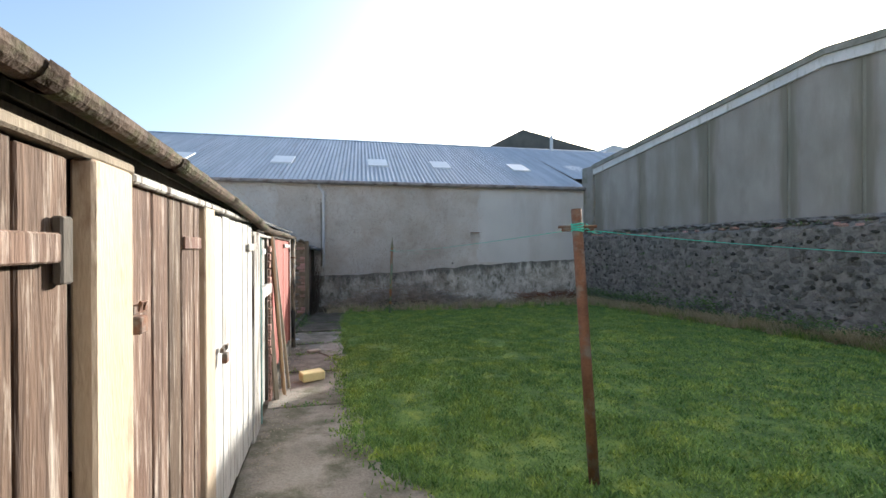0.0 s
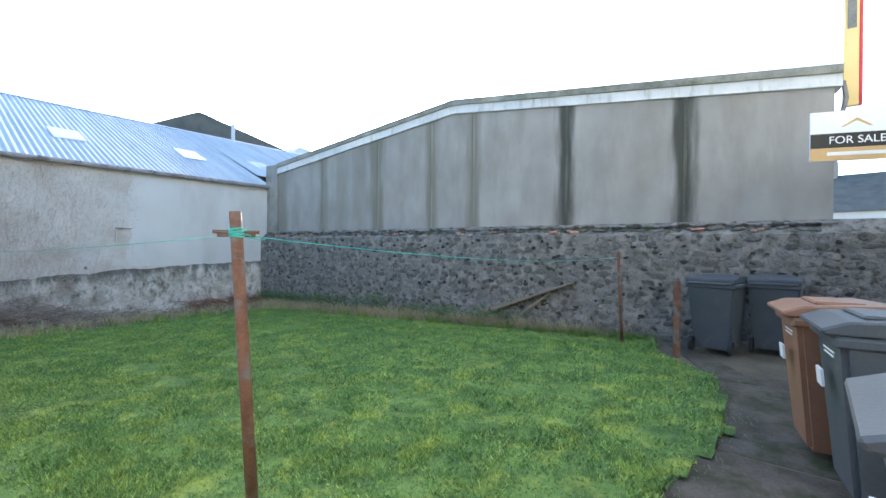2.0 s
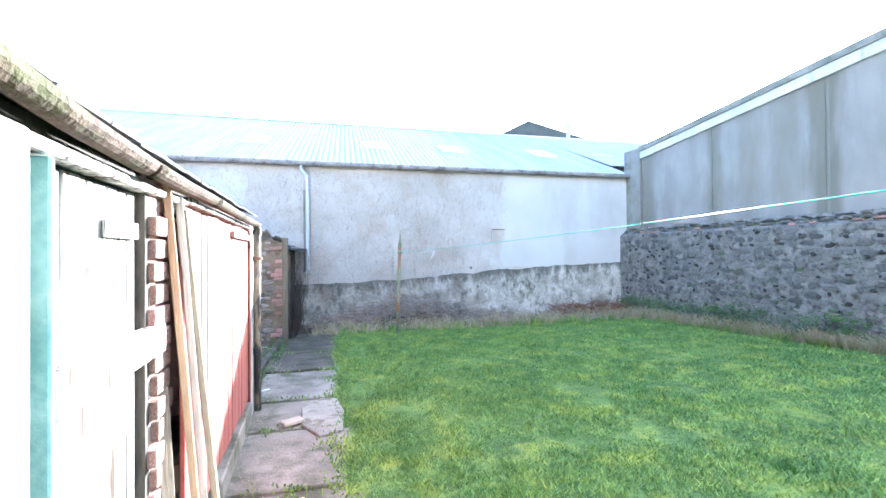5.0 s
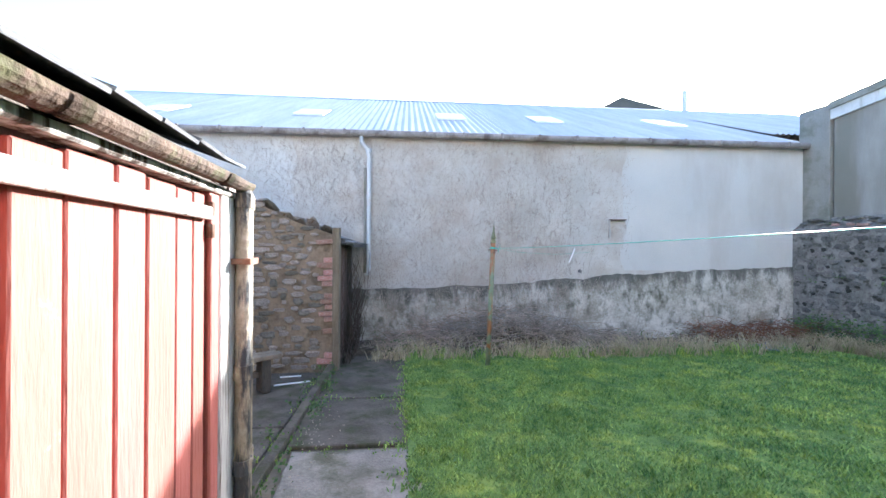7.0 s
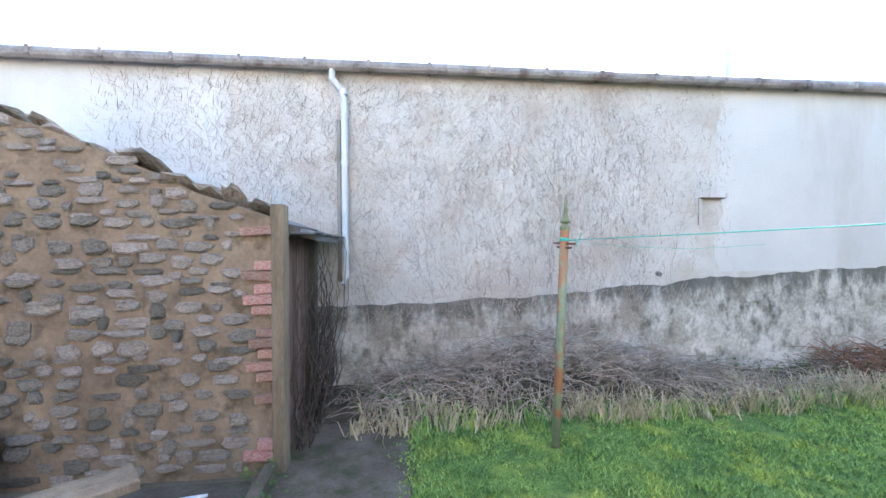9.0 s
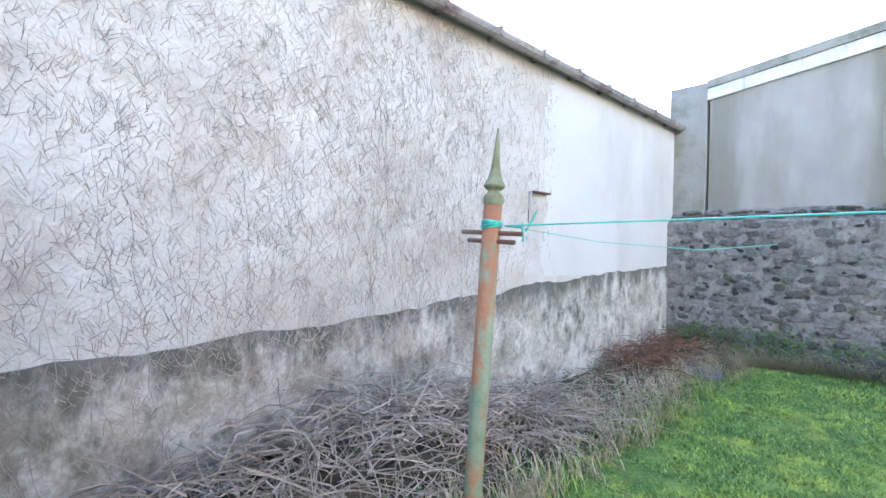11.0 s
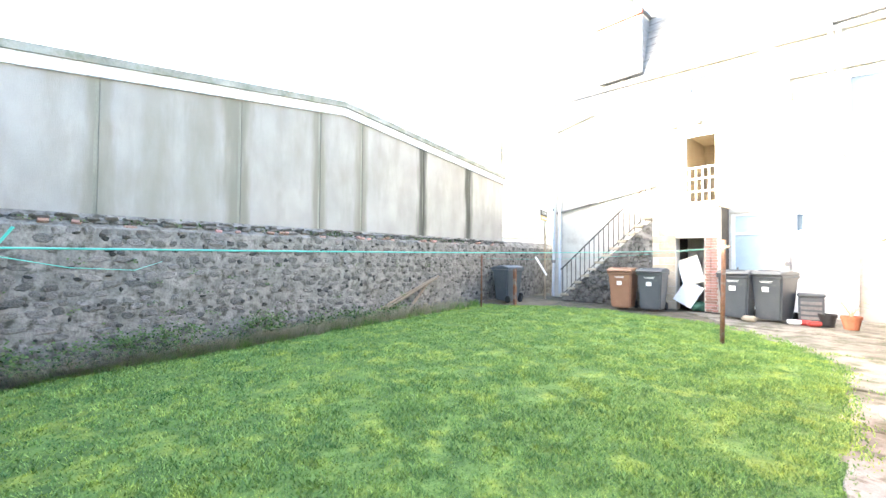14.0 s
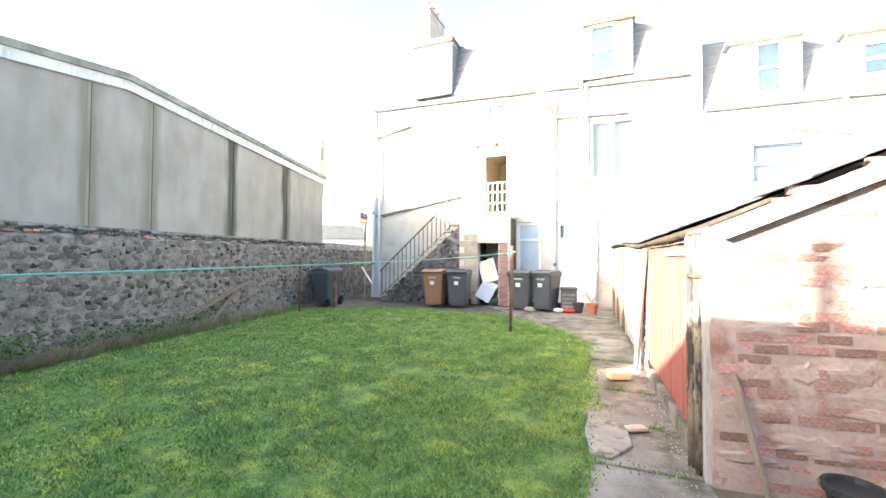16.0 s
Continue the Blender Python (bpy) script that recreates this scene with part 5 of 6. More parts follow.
for label, a, b, sag in (("green plastic clothes line stretched between two poles", at1(1.49), k0, 0.04),
                         ("green plastic clothes line sagging towards the wall", at1(1.49), Vector((7.56, 1.68, 1.3)), 0.1)):
    ln = thing("clothes_line", label, "clothes line", group="clothes lines")
    part("cord", tubes(rope(a, b, sag), radius=0.0028, sides=5), M["line"], ln)
ln = thing("loose_line", "loose end of green clothes line hanging by the pole", "clothes line")
part("cord", tubes([k0, k0 + Vector((0.3, -0.2, -0.05)), k0 + Vector((0.7, -0.4, -0.07)), k0 + Vector((1.1, -0.55, -0.04))], radius=0.0013, sides=4), M["line"], ln)
lp = thing("line_prop_cord", "short frayed cord hanging from the clothes line", "cord")
c = at1(1.5) + (k0 - at1(1.5)) * 0.72
part("cord", tubes([c - Vector((0, 0, 0.06)), c - Vector((0.03, 0.02, 0.12)), c - Vector((0.06, 0.03, 0.17))], radius=0.006, sides=5), M["white_plastic"], lp)

# ---- timber leaning on the boundary wall ----
for a, b, w, lab in (((8.12, 5.15, -0.13), (8.27, 2.65, 0.80), 0.09, "long weathered plank leaning on the rubble wall"), ((8.0, 5.0, -0.13), (8.22, 2.75, 0.76), 0.07, "grey weathered plank leaning on the rubble wall"),
                     ((8.02, 3.95, -0.1), (8.24, 3.1, 0.58), 0.07, "short split board propped on the rubble wall")):
    p = thing("leaning_plank", lab, "plank", look(a, b), "planks by the wall")
    L = (Vector(b) - Vector(a)).length
    part("plank", boxes((-w / 2, w / 2, -0.015, 0.02, -L, 0), bevel=0.004), M["bare_wood"], p)

# ---- wheeled bins ----
def wheelie_bin(label, body_mat, m, group):
    b = thing("wheeled_bin", label, "bin", m, group)
    bm = bmesh.new()
    lo = [(-0.23, -0.24), (0.23, -0.24), (0.23, 0.25), (-0.23, 0.25)]
    hi = [(-0.285, -0.35), (0.285, -0.35), (0.285, 0.33), (-0.285, 0.33)]
    rings = [[bm.verts.new((x, y, z)) for x, y in o] for o, z in ((lo, 0.04), (hi, 0.93))]
    bm.faces.new(rings[0])
    bm.faces.new(rings[1])
    for k in range(4):
        bm.faces.new((rings[0][k], rings[0][(k + 1) % 4], rings[1][(k + 1) % 4], rings[1][k]))
    bmesh.ops.bevel(bm, geom=list(bm.edges), offset=0.03, segments=2, affect="EDGES")
    part("body", bm, body_mat, b, smooth=False)
    part("rim", boxes((-0.305, 0.305, -0.37, 0.36, 0.90, 0.965), bevel=0.015), body_mat, b)
    bm = bmesh.new()
    prism(bm, [(-0.37, 0.968), (0.40, 0.968), (0.42, 1.0), (0.3, 1.05), (-0.1, 1.075), (-0.38, 1.03)], "x", -0.30, 0.30)
    bmesh.ops.bevel(bm, geom=list(bm.edges), offset=0.012, segments=1, affect="EDGES")
    lid = part("lid", bm, body_mat, b)
    part("lid_rib", boxes((-0.2, 0.2, -0.05, 0.22, 1.05, 1.078), bevel=0.012), body_mat, lid)
    part("handle", tubes([(-0.26, -0.40, 0.97), (0.26, -0.40, 0.97)], radius=0.016), body_mat, b)
    for x in (-0.26, 0.22):
        bm = bmesh.new()
        lathe(bm, [(0.05, 0), (0.1, 0.0), (0.1, 0.04), (0.05, 0.04)], 14)
        w = part("wheel", bm, M["rubber"], b)
        w.matrix_basis = pose(x, -0.3, 0.1, 0, 90, 0)
    part("label_plate", boxes((-0.06, 0.06, 0.292, 0.306, 0.66, 0.76), m=pose(0, 0, 0, -5, 0, 0)), M["sticker"], b)
    part("lettering", boxes((-0.12, 0.12, 0.315, 0.325, 0.84, 0.85), (-0.10, 0.10, 0.315, 0.325, 0.815, 0.825)), M["sticker"], b)
    return b


G = "wheeled bins in the yard"
grey = wheelie_bin("dark grey plastic wheeled bin beside a brown one", M["bin_grey"], pose(3.98, -0.80, 0.0, 0, 0, 6), G)
wheelie_bin("brown plastic garden waste bin on the pavement", M["bin_brown"], pose(4.66, -0.64, 0.0, 0, 0, 8), G)
for x, y, rz, lab in ((7.72, 0.36, -100, "dark grey wheeled bin by the rubble wall"), (8.18, -0.3, -96, "dark grey wheeled bin in the wall corner"),
                      (2.18, -0.78, -4, "dark grey wheeled bin beside the blue door"), (1.55, -0.85, -16, "scuffed dark grey wheeled bin standing askew")):
    c = copy_thing(grey, pose(x, y, 0, 0, 0, rz))
    c["label"] = lab
stump = thing("rusty_post", "short rusty flat iron post at the pavement edge", "post")
part("post", boxes((7.07, 7.15, 0.74, 0.82, -0.1, 1.0), bevel=0.006), M["rust"], stump)

# ---- by the back doors ----
tub = thing("storage_box", "dark plastic slatted storage box", "box", pose(0.98, -1.0, 0, 0, 0, 6))
part("body", boxes((-0.2, 0.2, -0.2, 0.2, 0, 0.55), bevel=0.02), M["bin_grey"], tub)
part("lid", boxes((-0.22, 0.22, -0.22, 0.22, 0.552, 0.62), bevel=0.02), M["bin_grey"], tub)
for k in range(4):
    part("slat", boxes((-0.16, 0.16, 0.2, 0.212, 0.1 + k * 0.1, 0.16 + k * 0.1), bevel=0.004), M["pipe_dark"], tub)


def flower_pot(label, material, m, r, h, dry=True):
    p = thing("plant_pot", label, "plant pot", m, "plant pots")
    bm = bmesh.new()
    lathe(bm, [(r * 0.7, 0), (r * 0.95, h * 0.78), (r * 1.05, h * 0.78), (r * 1.05, h), (r * 0.9, h), (r * 0.85, h * 0.85)], 16)
    part("pot", bm, material, p, smooth=False)
    if dry:
        q = random.Random(int(r * 1000))
        lines = []
        for k in range(26):
            a = q.uniform(0, 6.28)
            s = q.uniform(0.1, 0.32)
            lines.append([(0, 0, h * 0.85), (math.cos(a) * s * 0.5, math.sin(a) * s * 0.5, h + s * 0.9), (math.cos(a) * s * 1.2, math.sin(a) * s * 1.2, h + s * 0.7)])
        o = fine_lines("dead_plant", lines, M["dry"], 0.006)
        o.parent = p
    return p


flower_pot("terracotta plant pot with withered straw-coloured leaves", M["terracotta"], pose(0.38, -0.62, 0), 0.15, 0.25)
flower_pot("black plastic plant pot", M["black_plastic"], pose(0.72, -0.8, 0), 0.14, 0.24, dry=False)
for k, (x, y, mt, lab) in enumerate(((1.05, -0.62, "red_plastic", "crushed red plastic packet"), (1.2, -0.55, "white_plastic", "torn white plastic bag"), (0.9, -0.55, "red_plastic", "small red plastic tray"))):
    rub = thing("litter", lab, "litter", pose(x, y, 0, 0, 0, 20 * k), "rubbish by the doors")
    bm = boxes((-0.12, 0.12, -0.07, 0.07, 0.0, 0.09), bevel=0.03)
    for v in bm.verts:
        v.co += Vector((0.03 * noise.noise(v.co * 14), 0.03 * noise.noise(v.co * 11 + Vector((3, 0, 0))), abs(0.03 * noise.noise(v.co * 9))))
    part("packet", bm, M[mt], rub)
log = thing("stone_lump", "buff stone lump lying by the bins", "stone", pose(1.9, -0.38, 0))
bm = boxes((-0.13, 0.13, -0.08, 0.08, 0, 0.12), bevel=0.04)
part("stone", bm, M["ashlar"], log)
# boards stacked in the cellar doorway
for lab, mt, m, w, h in (("cream panel leaning in the cellar doorway", "interior", pose(3.36, -1.62, 1.0, 12, 18, 0), 0.5, 0.7), ("white board leaning in the cellar doorway", "white_plastic", pose(3.38, -1.5, 0.42, 14, -28, 0), 0.46, 0.6)):
    bd = thing("stored_board", lab, "board", m, "cellar boards")
    part("board", boxes((-w / 2, w / 2, -0.01, 0.01, -h / 2, h / 2), bevel=0.003), M[mt], bd)
    part("edge_strip", boxes((-w / 2, -w / 2 + 0.03, 0.0105, 0.02, -h / 2, h / 2), (w / 2 - 0.03, w / 2, 0.0105, 0.02, -h / 2, h / 2)), M["sticker"], bd)
bag = thing("rubbish_bag", "dark plastic sack on the cellar floor", "bag", pose(3.2, -1.65, 0.0))
bm = bmesh.new()
bmesh.ops.create_icosphere(bm, subdivisions=3, radius=0.18)
for v in bm.verts:
    v.co *= 1 + 0.25 * noise.noise(v.co * 8)
    v.co.z = max(-0.1, v.co.z * 0.8)
    v.co.z += 0.1
part("sack", bm, M["green_plastic"], bag)

# ---- sale board and street things beyond the wall ----
sign = thing("sale_board", "white, black and gold estate agent sale board", "sign", Matrix.Translation((7.35, -1.0, 2.78)) @ Matrix.Rotation(math.atan2(-0.94, 0.33), 4, "Z"))
part("board", boxes((-0.44, 0.44, -0.012, 0.012, -0.29, 0.29), bevel=0.003), M["sign_white"], sign)
for s in (-1, 1):
    part("black_band", boxes((-0.438, 0.438, s * 0.013, s * 0.018, -0.14, 0.03)), M["sign_black"], sign)
    part("gold_band", boxes((-0.438, 0.438, s * 0.013, s * 0.018, -0.288, -0.14)), M["sign_gold"], sign)
    bm = bmesh.new()
    prism(bm, [(-0.15, 0.1), (0.0, 0.2), (0.15, 0.1), (0.12, 0.1), (0.0, 0.17), (-0.12, 0.1)], "y", s * 0.013, s * 0.018)
    part("roof_mark", bm, M["sign_gold"], sign)
    part("small_bars", boxes((-0.28, 0.28, s * 0.018, s * 0.021, -0.23, -0.19)), M["sign_white"], sign)
    cu = bpy.data.curves.new("lettering", "FONT")
    cu.body, cu.size, cu.extrude, cu.align_x, cu.align_y = "FOR SALE", 0.125, 0.002, "CENTER", "CENTER"
    tmp = new("lettering", cu)
    me = bpy.data.meshes.new_from_object(tmp.evaluated_get(bpy.context.evaluated_depsgraph_get()))
    bpy.data.objects.remove(tmp)
    me.materials.clear()
    me.materials.append(M["sign_white"])
    txt = new("lettering", me)
    txt.parent = sign
    txt.matrix_basis = pose(0, s * 0.022, -0.055, 90, 0, 0 if s < 0 else 180)
part("post", boxes((0.36, 0.42, 0.025, 0.075, -2.8, 0.28), bevel=0.004), M["bare_wood"], sign)
banner = thing("shop_banner", "upright yellow and red sign above a wall end", "sign")
part("yellow_face", boxes((9.2, 9.3, -1.25, -1.08, 3.6, 5.5), bevel=0.006), M["yellow_sign"], banner)
part("red_edge", boxes((9.2, 9.3, -1.29, -1.254, 3.6, 5.5), bevel=0.006), M["red_sign"], banner)
part("blue_mark", boxes((9.19, 9.199, -1.22, -1.12, 4.75, 5.2)), M["pipe_dark"], banner)


def far_house(label, x, y, w, d, eave, ridge, turn):
    h = thing("far_house", label, "house", pose(x, y, 0, 0, 0, turn), "houses across the street")
    part("wall", boxes((-w / 2, w / 2, -d / 2, d / 2, -2, eave)), M["far_wall"], h)
    bm = bmesh.new()
    prism(bm, [(-d / 2 - 0.2, eave), (0, ridge), (d / 2 + 0.2, eave)], "x", -w / 2 - 0.1, w / 2 + 0.1)
    part("roof", bm, M["far_roof"], h)
    for sx in (-1, 1):
        c = part("chimney", boxes((sx * w * 0.45 - 0.4, sx * w * 0.45 + 0.4, -0.4, 0.4, ridge - 0.6, ridge + 1.0)), M["panel"], h)
        for q in (-0.2, 0.2):
            part("chimney_pot", tubes([(sx * w * 0.45 + q, 0, ridge + 1.0), (sx * w * 0.45 + q, 0, ridge + 1.5)], radius=0.12), M["terracotta"], c)
    for wx in (-0.25, 0.25):
        for face in (-1, 1):
            wnd = part("window", boxes((wx * w - 0.5, wx * w + 0.5, face * d / 2, face * (d / 2 + 0.05), eave - 2, eave - 0.6)), M["far_cladding"], h)
            part("pane", boxes((wx * w - 0.42, wx * w + 0.42, face * (d / 2 + 0.051), face * (d / 2 + 0.06), eave - 1.92, eave - 0.68)), M["glass"], wnd)


far_house("pale rendered house with chimneys across the street", 42, -7.5, 8, 9, 4.0, 7.0, 80)
far_house("white house with dark roof and two chimneys beyond the wall", 31, -30, 7, 8, 3.6, 5.4, 40)
far_house("low pale house seen past the corner", 40, -16, 8, 9, 2.6, 4.6, 60)

# ---- by the sheds ----
for a, b, w, mt, lab in (((-0.42, 4.22, -0.12), (-0.535, 4.18, 1.52), 0.09, "new_wood", "pale sawn plank leaning on the shed front"), ((-0.44, 4.36, -0.12), (-0.545, 4.32, 1.5), 0.055, "white_paint", "white painted batten leaning on the shed front"),
                         ((-0.46, 4.05, -0.12), (-0.535, 4.12, 0.8), 0.045, "bare_wood", "short grey batten leaning on the shed front"), ((-0.40, 4.40, -0.12), (-0.55, 4.39, 1.45), 0.03, "bare_wood", "thin split lath leaning on the shed front")):
    p = thing("leaning_plank", lab, "plank", look(a, b), "planks by the sheds")
    L = (Vector(b) - Vector(a)).length
    part("plank", boxes((-w / 2, w / 2, -0.013, 0.013, -L, 0), bevel=0.003), M[mt], p)
blk = thing("foam_block", "pale yellow foam block lying on the path", "block", pose(-0.2, 4.72, gz(4.72), 0, 0, 25))
part("block", boxes((-0.13, 0.13, -0.08, 0.08, 0.0, 0.1), bevel=0.012), M["yellow_block"], blk)
bb = thing("loose_brick", "pale broken brick on the path", "brick", pose(-0.34, 6.25, gz(6.25), 0, 0, 30))
part("fragment", boxes((-0.09, 0.09, -0.05, 0.05, 0, 0.035), bevel=0.008), M["ashlar"], bb)
stick = thing("wooden_shaft", "old wooden tool shaft leaning on the shed gable", "tool handle")
part("shaft", tubes([(-1.08, 7.13, -0.21), (-0.93, 6.98, 0.55)], radius=0.02), M["bare_wood"], stick)
pl = flower_pot("black plastic planter with small weeds", M["black_plastic"], pose(-1.5, 7.12, gz(7.1)), 0.15, 0.2, dry=False)
soil = bmesh.new()
lathe(soil, [(0.12, 0.16), (0.12, 0.165)], 12)
part("soil", soil, M["earth"], pl)
cr = thing("crate", "white ribbed plastic crate on the ground", "crate", pose(-1.93, 7.3, gz(7.3) + 0.0, 0, 0, 12))
part("base", boxes((-0.2, 0.2, -0.15, 0.15, 0, 0.02)), M["white_plastic"], cr)
for q in (-1, 1):
    for k in range(4):
        part("slat", boxes((-0.2, 0.2, q * 0.15 - 0.008, q * 0.15 + 0.008, 0.03 + 0.07 * k, 0.085 + 0.07 * k), bevel=0.004), M["white_plastic"], cr)
        part("slat", boxes((q * 0.2 - 0.008, q * 0.2 + 0.008, -0.14, 0.14, 0.03 + 0.07 * k, 0.085 + 0.07 * k), bevel=0.004), M["white_plastic"], cr)
    for p in (-1, 1):
        part("corner", boxes((q * 0.2 - 0.015, q * 0.2 + 0.015, p * 0.15 - 0.015, p * 0.15 + 0.015, 0, 0.31), bevel=0.005), M["white_plastic"], cr)

# ---- in the roofless outhouse ----
bench = thing("bench", "crude weathered plank bench on chunky legs", "bench", pose(-1.92, 9.38, -0.3, 0, 0, 38))
for q in (-0.06, 0.06):
    part("seat_board", boxes((-0.58, 0.58, q - 0.055, q + 0.055, 0.36, 0.41), bevel=0.006), M["bare_wood"], bench)
for x in (-0.42, 0.42):
    part("leg", boxes((x - 0.05, x + 0.05, -0.09, 0.09, 0.0, 0.36), bevel=0.008), M["dark_wood"], bench)
part("brace", boxes((-0.4, 0.4, -0.015, 0.015, 0.16, 0.22)), M["dark_wood"], bench)
sackb = thing("garden_sack", "dark green sack slumped against rubble", "sack", pose(-3.35, 10.2, -0.32))
bm = bmesh.new()
bmesh.ops.create_icosphere(bm, subdivisions=3, radius=0.3)
for v in bm.verts:
    v.co *= 1 + 0.3 * noise.noise(v.co * 4)
    v.co.z = max(v.co.z, -0.2) + 0.2
part("sack", bm, M["green_plastic"], sackb)
tubb = thing("black_tub", "black plastic tub in the ruined outhouse", "tub", pose(-2.85, 10.22, -0.32))
bm = bmesh.new()
lathe(bm, [(0.19, 0), (0.24, 0.36), (0.26, 0.36), (0.26, 0.39), (0.23, 0.39), (0.2, 0.3)], 16)
part("shell", bm, M["black_plastic"], tubb)
for k, (a, b) in enumerate((((-3.3, 9.2, -0.25), (-3.75, 10.1, 0.55)), ((-3.1, 9.0, -0.27), (-3.8, 9.8, 0.35)), ((-3.0, 8.7, -0.27), (-2.5, 9.3, -0.22)), ((-3.5, 8.5, -0.27), (-2.7, 8.9, -0.24)))):
    p = thing("old_timber", "broken grey timber dumped in the outhouse", "timber", look(a, b), "dumped timbers")
    L = (Vector(b) - Vector(a)).length
    part("timber", boxes((-0.06, 0.06, -0.02, 0.02, -L, 0), bevel=0.006), M["bare_wood"], p)
for x, y, L, rz in ((-1.45, 10.2, 0.25, 10), (-1.35, 9.9, 0.4, 20), (-0.75, 7.35, 0.1, 30)):
    p = thing("white_stick", "bit of white plastic strip on the ground", "litter", pose(x, y, gz(y) - 0.005, 0, 0, rz), "white scraps")
    part("strip", boxes((-L / 2, L / 2, -0.015, 0.015, 0.0, 0.012), bevel=0.003), M["white_plastic"], p)
loose = [stone_mesh("loose_stone", M["ashlar"], s + 90) for s in range(4)]
rq = random.Random(12)
for k in range(14):
    u = 7.2 + k * 0.24
    st = tagged(new("loose_stone", loose[k % 4]), "loose pale stone on top of a ruined wall", "stone", "loose wall stones")
    st.matrix_basis = Matrix.LocRotScale((-4.16 + rq.uniform(-0.08, 0.08), u, (2.2 if u < 7.9 else 2.12 if u < 9 else 2.32) + 0.03), Euler((rq.uniform(-0.2, 0.2), rq.uniform(-0.2, 0.2), rq.uniform(0, 3))), (0.28, 0.24, 0.12))
sheet = thing("plastic_sheet", "crumpled blue-grey sheeting on the ground", "sheet", pose(6.2, 11.42, gz(11.4), 0, 0, 20))
bm = bmesh.new()
bmesh.ops.create_grid(bm, x_segments=12, y_segments=10, size=0.5)
for v in bm.verts:
    v.co.x *= 0.8
    v.co.y *= 0.45
    v.co.z = 0.03 + 0.05 * abs(noise.noise(v.co * 5))
bmesh.ops.solidify(bm, geom=list(bm.faces), thickness=0.01)
part("sheet", bm, M["blue_sheet"], sheet)

# ---- growth: climber, brambles, weeds ----
rv = random.Random(17)
lines = []
roots = [-1.6, -0.9, -0.3, 0.3, 0.9, 1.4, 1.9, 2.4, 2.9]
for k in range(19000):
    x0 = rv.choice(roots)
    h = rv.uniform(0.0, 1.0) ** 0.8 * 3.3
    fan = (x0 - 0.9) * 0.16 + rv.gauss(0, 0.32)
    x = x0 + fan * h + rv.gauss(0, 0.12)
    z = -0.1 + h
    if not (-3.4 < x < 4.15) or z > 3.2 or (x > 3.3 and z < 0.9) or (x < -0.9 and z < 1.35) or (x > 3.0 and rv.random() < 0.5):
        continue
    a = math.pi / 2 - math.atan(fan * 0.9) + rv.choice((-1, 1)) * rv.uniform(0.1, 1.15)
    L = rv.uniform(0.03, 0.13)
    y = 12.345 if z > 0.6 + max(0, x) * 0.08 else 12.31
    pts = []
    for q in range(4):
        pts.append((x + math.cos(a) * L * q / 3, y + rv.uniform(-0.01, 0.003), z + math.sin(a) * L * q / 3 + 0.004 * math.sin(q * 2 + k)))
        a += rv.uniform(-0.08, 0.08)
    lines.append(pts)
for x0 in roots + [0.0, 0.6, 1.2, 1.7, 2.2, 2.6]:
    for j in range(3):
        x, z = x0 + rv.uniform(-0.15, 0.15), -0.3
        sl = (x0 - 0.9) * 0.16 + rv.gauss(0, 0.25)
        pts = []
        while z < rv.uniform(2.2, 3.3) and -3.2 < x < 4.1 and len(pts) < 34:
            y = 12.345 if z > 0.55 + max(0, x) * 0.09 else 12.31
            pts.append((x, y - 0.004, z))
            z += 0.1
            x += 0.1 * sl + rv.uniform(-0.03, 0.03)
        if len(pts) > 2:
            lines.append(pts)
tagged(fine_lines("climber_stems", lines, M["vine"], 0.0021), "leafless brown climber stems fanned over the rendered wall", "climber", kind="stuff")


def tangle(name, label, n, region, height, length, radius, material, seed):
    r = random.Random(seed)
    out = []
    for k in range(n):
        x, y = region(r)
        z = gz(y) + r.uniform(0.0, 1.0) ** 1.4 * height(x, y)
        a, p = r.uniform(0, 6.283), r.uniform(-0.15, 0.75)
        L = r.uniform(0.4, 1.0) * length
        pts = []
        for q in range(6):
            pts.append((x, y, max(z, gz(y) + 0.004)))
            x += math.cos(a) * math.cos(p) * L / 5
            y = min(y + math.sin(a) * math.cos(p) * L / 5, 12.31)
            z += math.sin(p) * L / 5
            a += r.uniform(-0.5, 0.5)
            p -= r.uniform(0.0, 0.4)
        out.append(pts)
    return tagged(fine_lines(name, out, material, radius), label, "brambles", kind="stuff")


def heap(x, y):
    return max(0.06, 0.62 * math.exp(-((x - 1.6) / 1.4) ** 2) * min(1.0, max(0.0, (y - 10.75) / 0.7)))


bm = bmesh.new()
bmesh.ops.create_grid(bm, x_segments=60, y_segments=14, size=0.5)
for v in bm.verts:
    x, y = 3.2 + v.co.x * 8.3, 11.75 + v.co.y * 1.25
    rise = max(0.0, min(1.0, (y - 11.1) / 0.5))
    v.co = Vector((x, y, gz(y) - 0.03 + rise * (0.05 + 0.2 * math.exp(-((x - 1.6) / 1.5) ** 2)) + 0.06 * rise * noise.noise((x * 3, y * 3, 0))))
litter = tagged(part("leaf_litter", bm, M["litter"]), "dark rotting leaf litter banked against the wall", "leaf litter", kind="stuff")
tangle("bramble_heap", "tangled heap of dead grey bramble stems", 2600, lambda r: (r.uniform(-0.4, 3.9), 11.2 + 1.1 * r.random() ** 0.7), heap, 0.7, 0.0055, M["twig"], 41)
tangle("bramble_fringe", "thin dead stems along the foot of the wall", 900, lambda r: (r.uniform(-0.7, 7.3), r.uniform(11.25, 12.3)), lambda x, y: 0.16, 0.4, 0.004, M["twig"], 42)
ri = random.Random(71)
stems = []
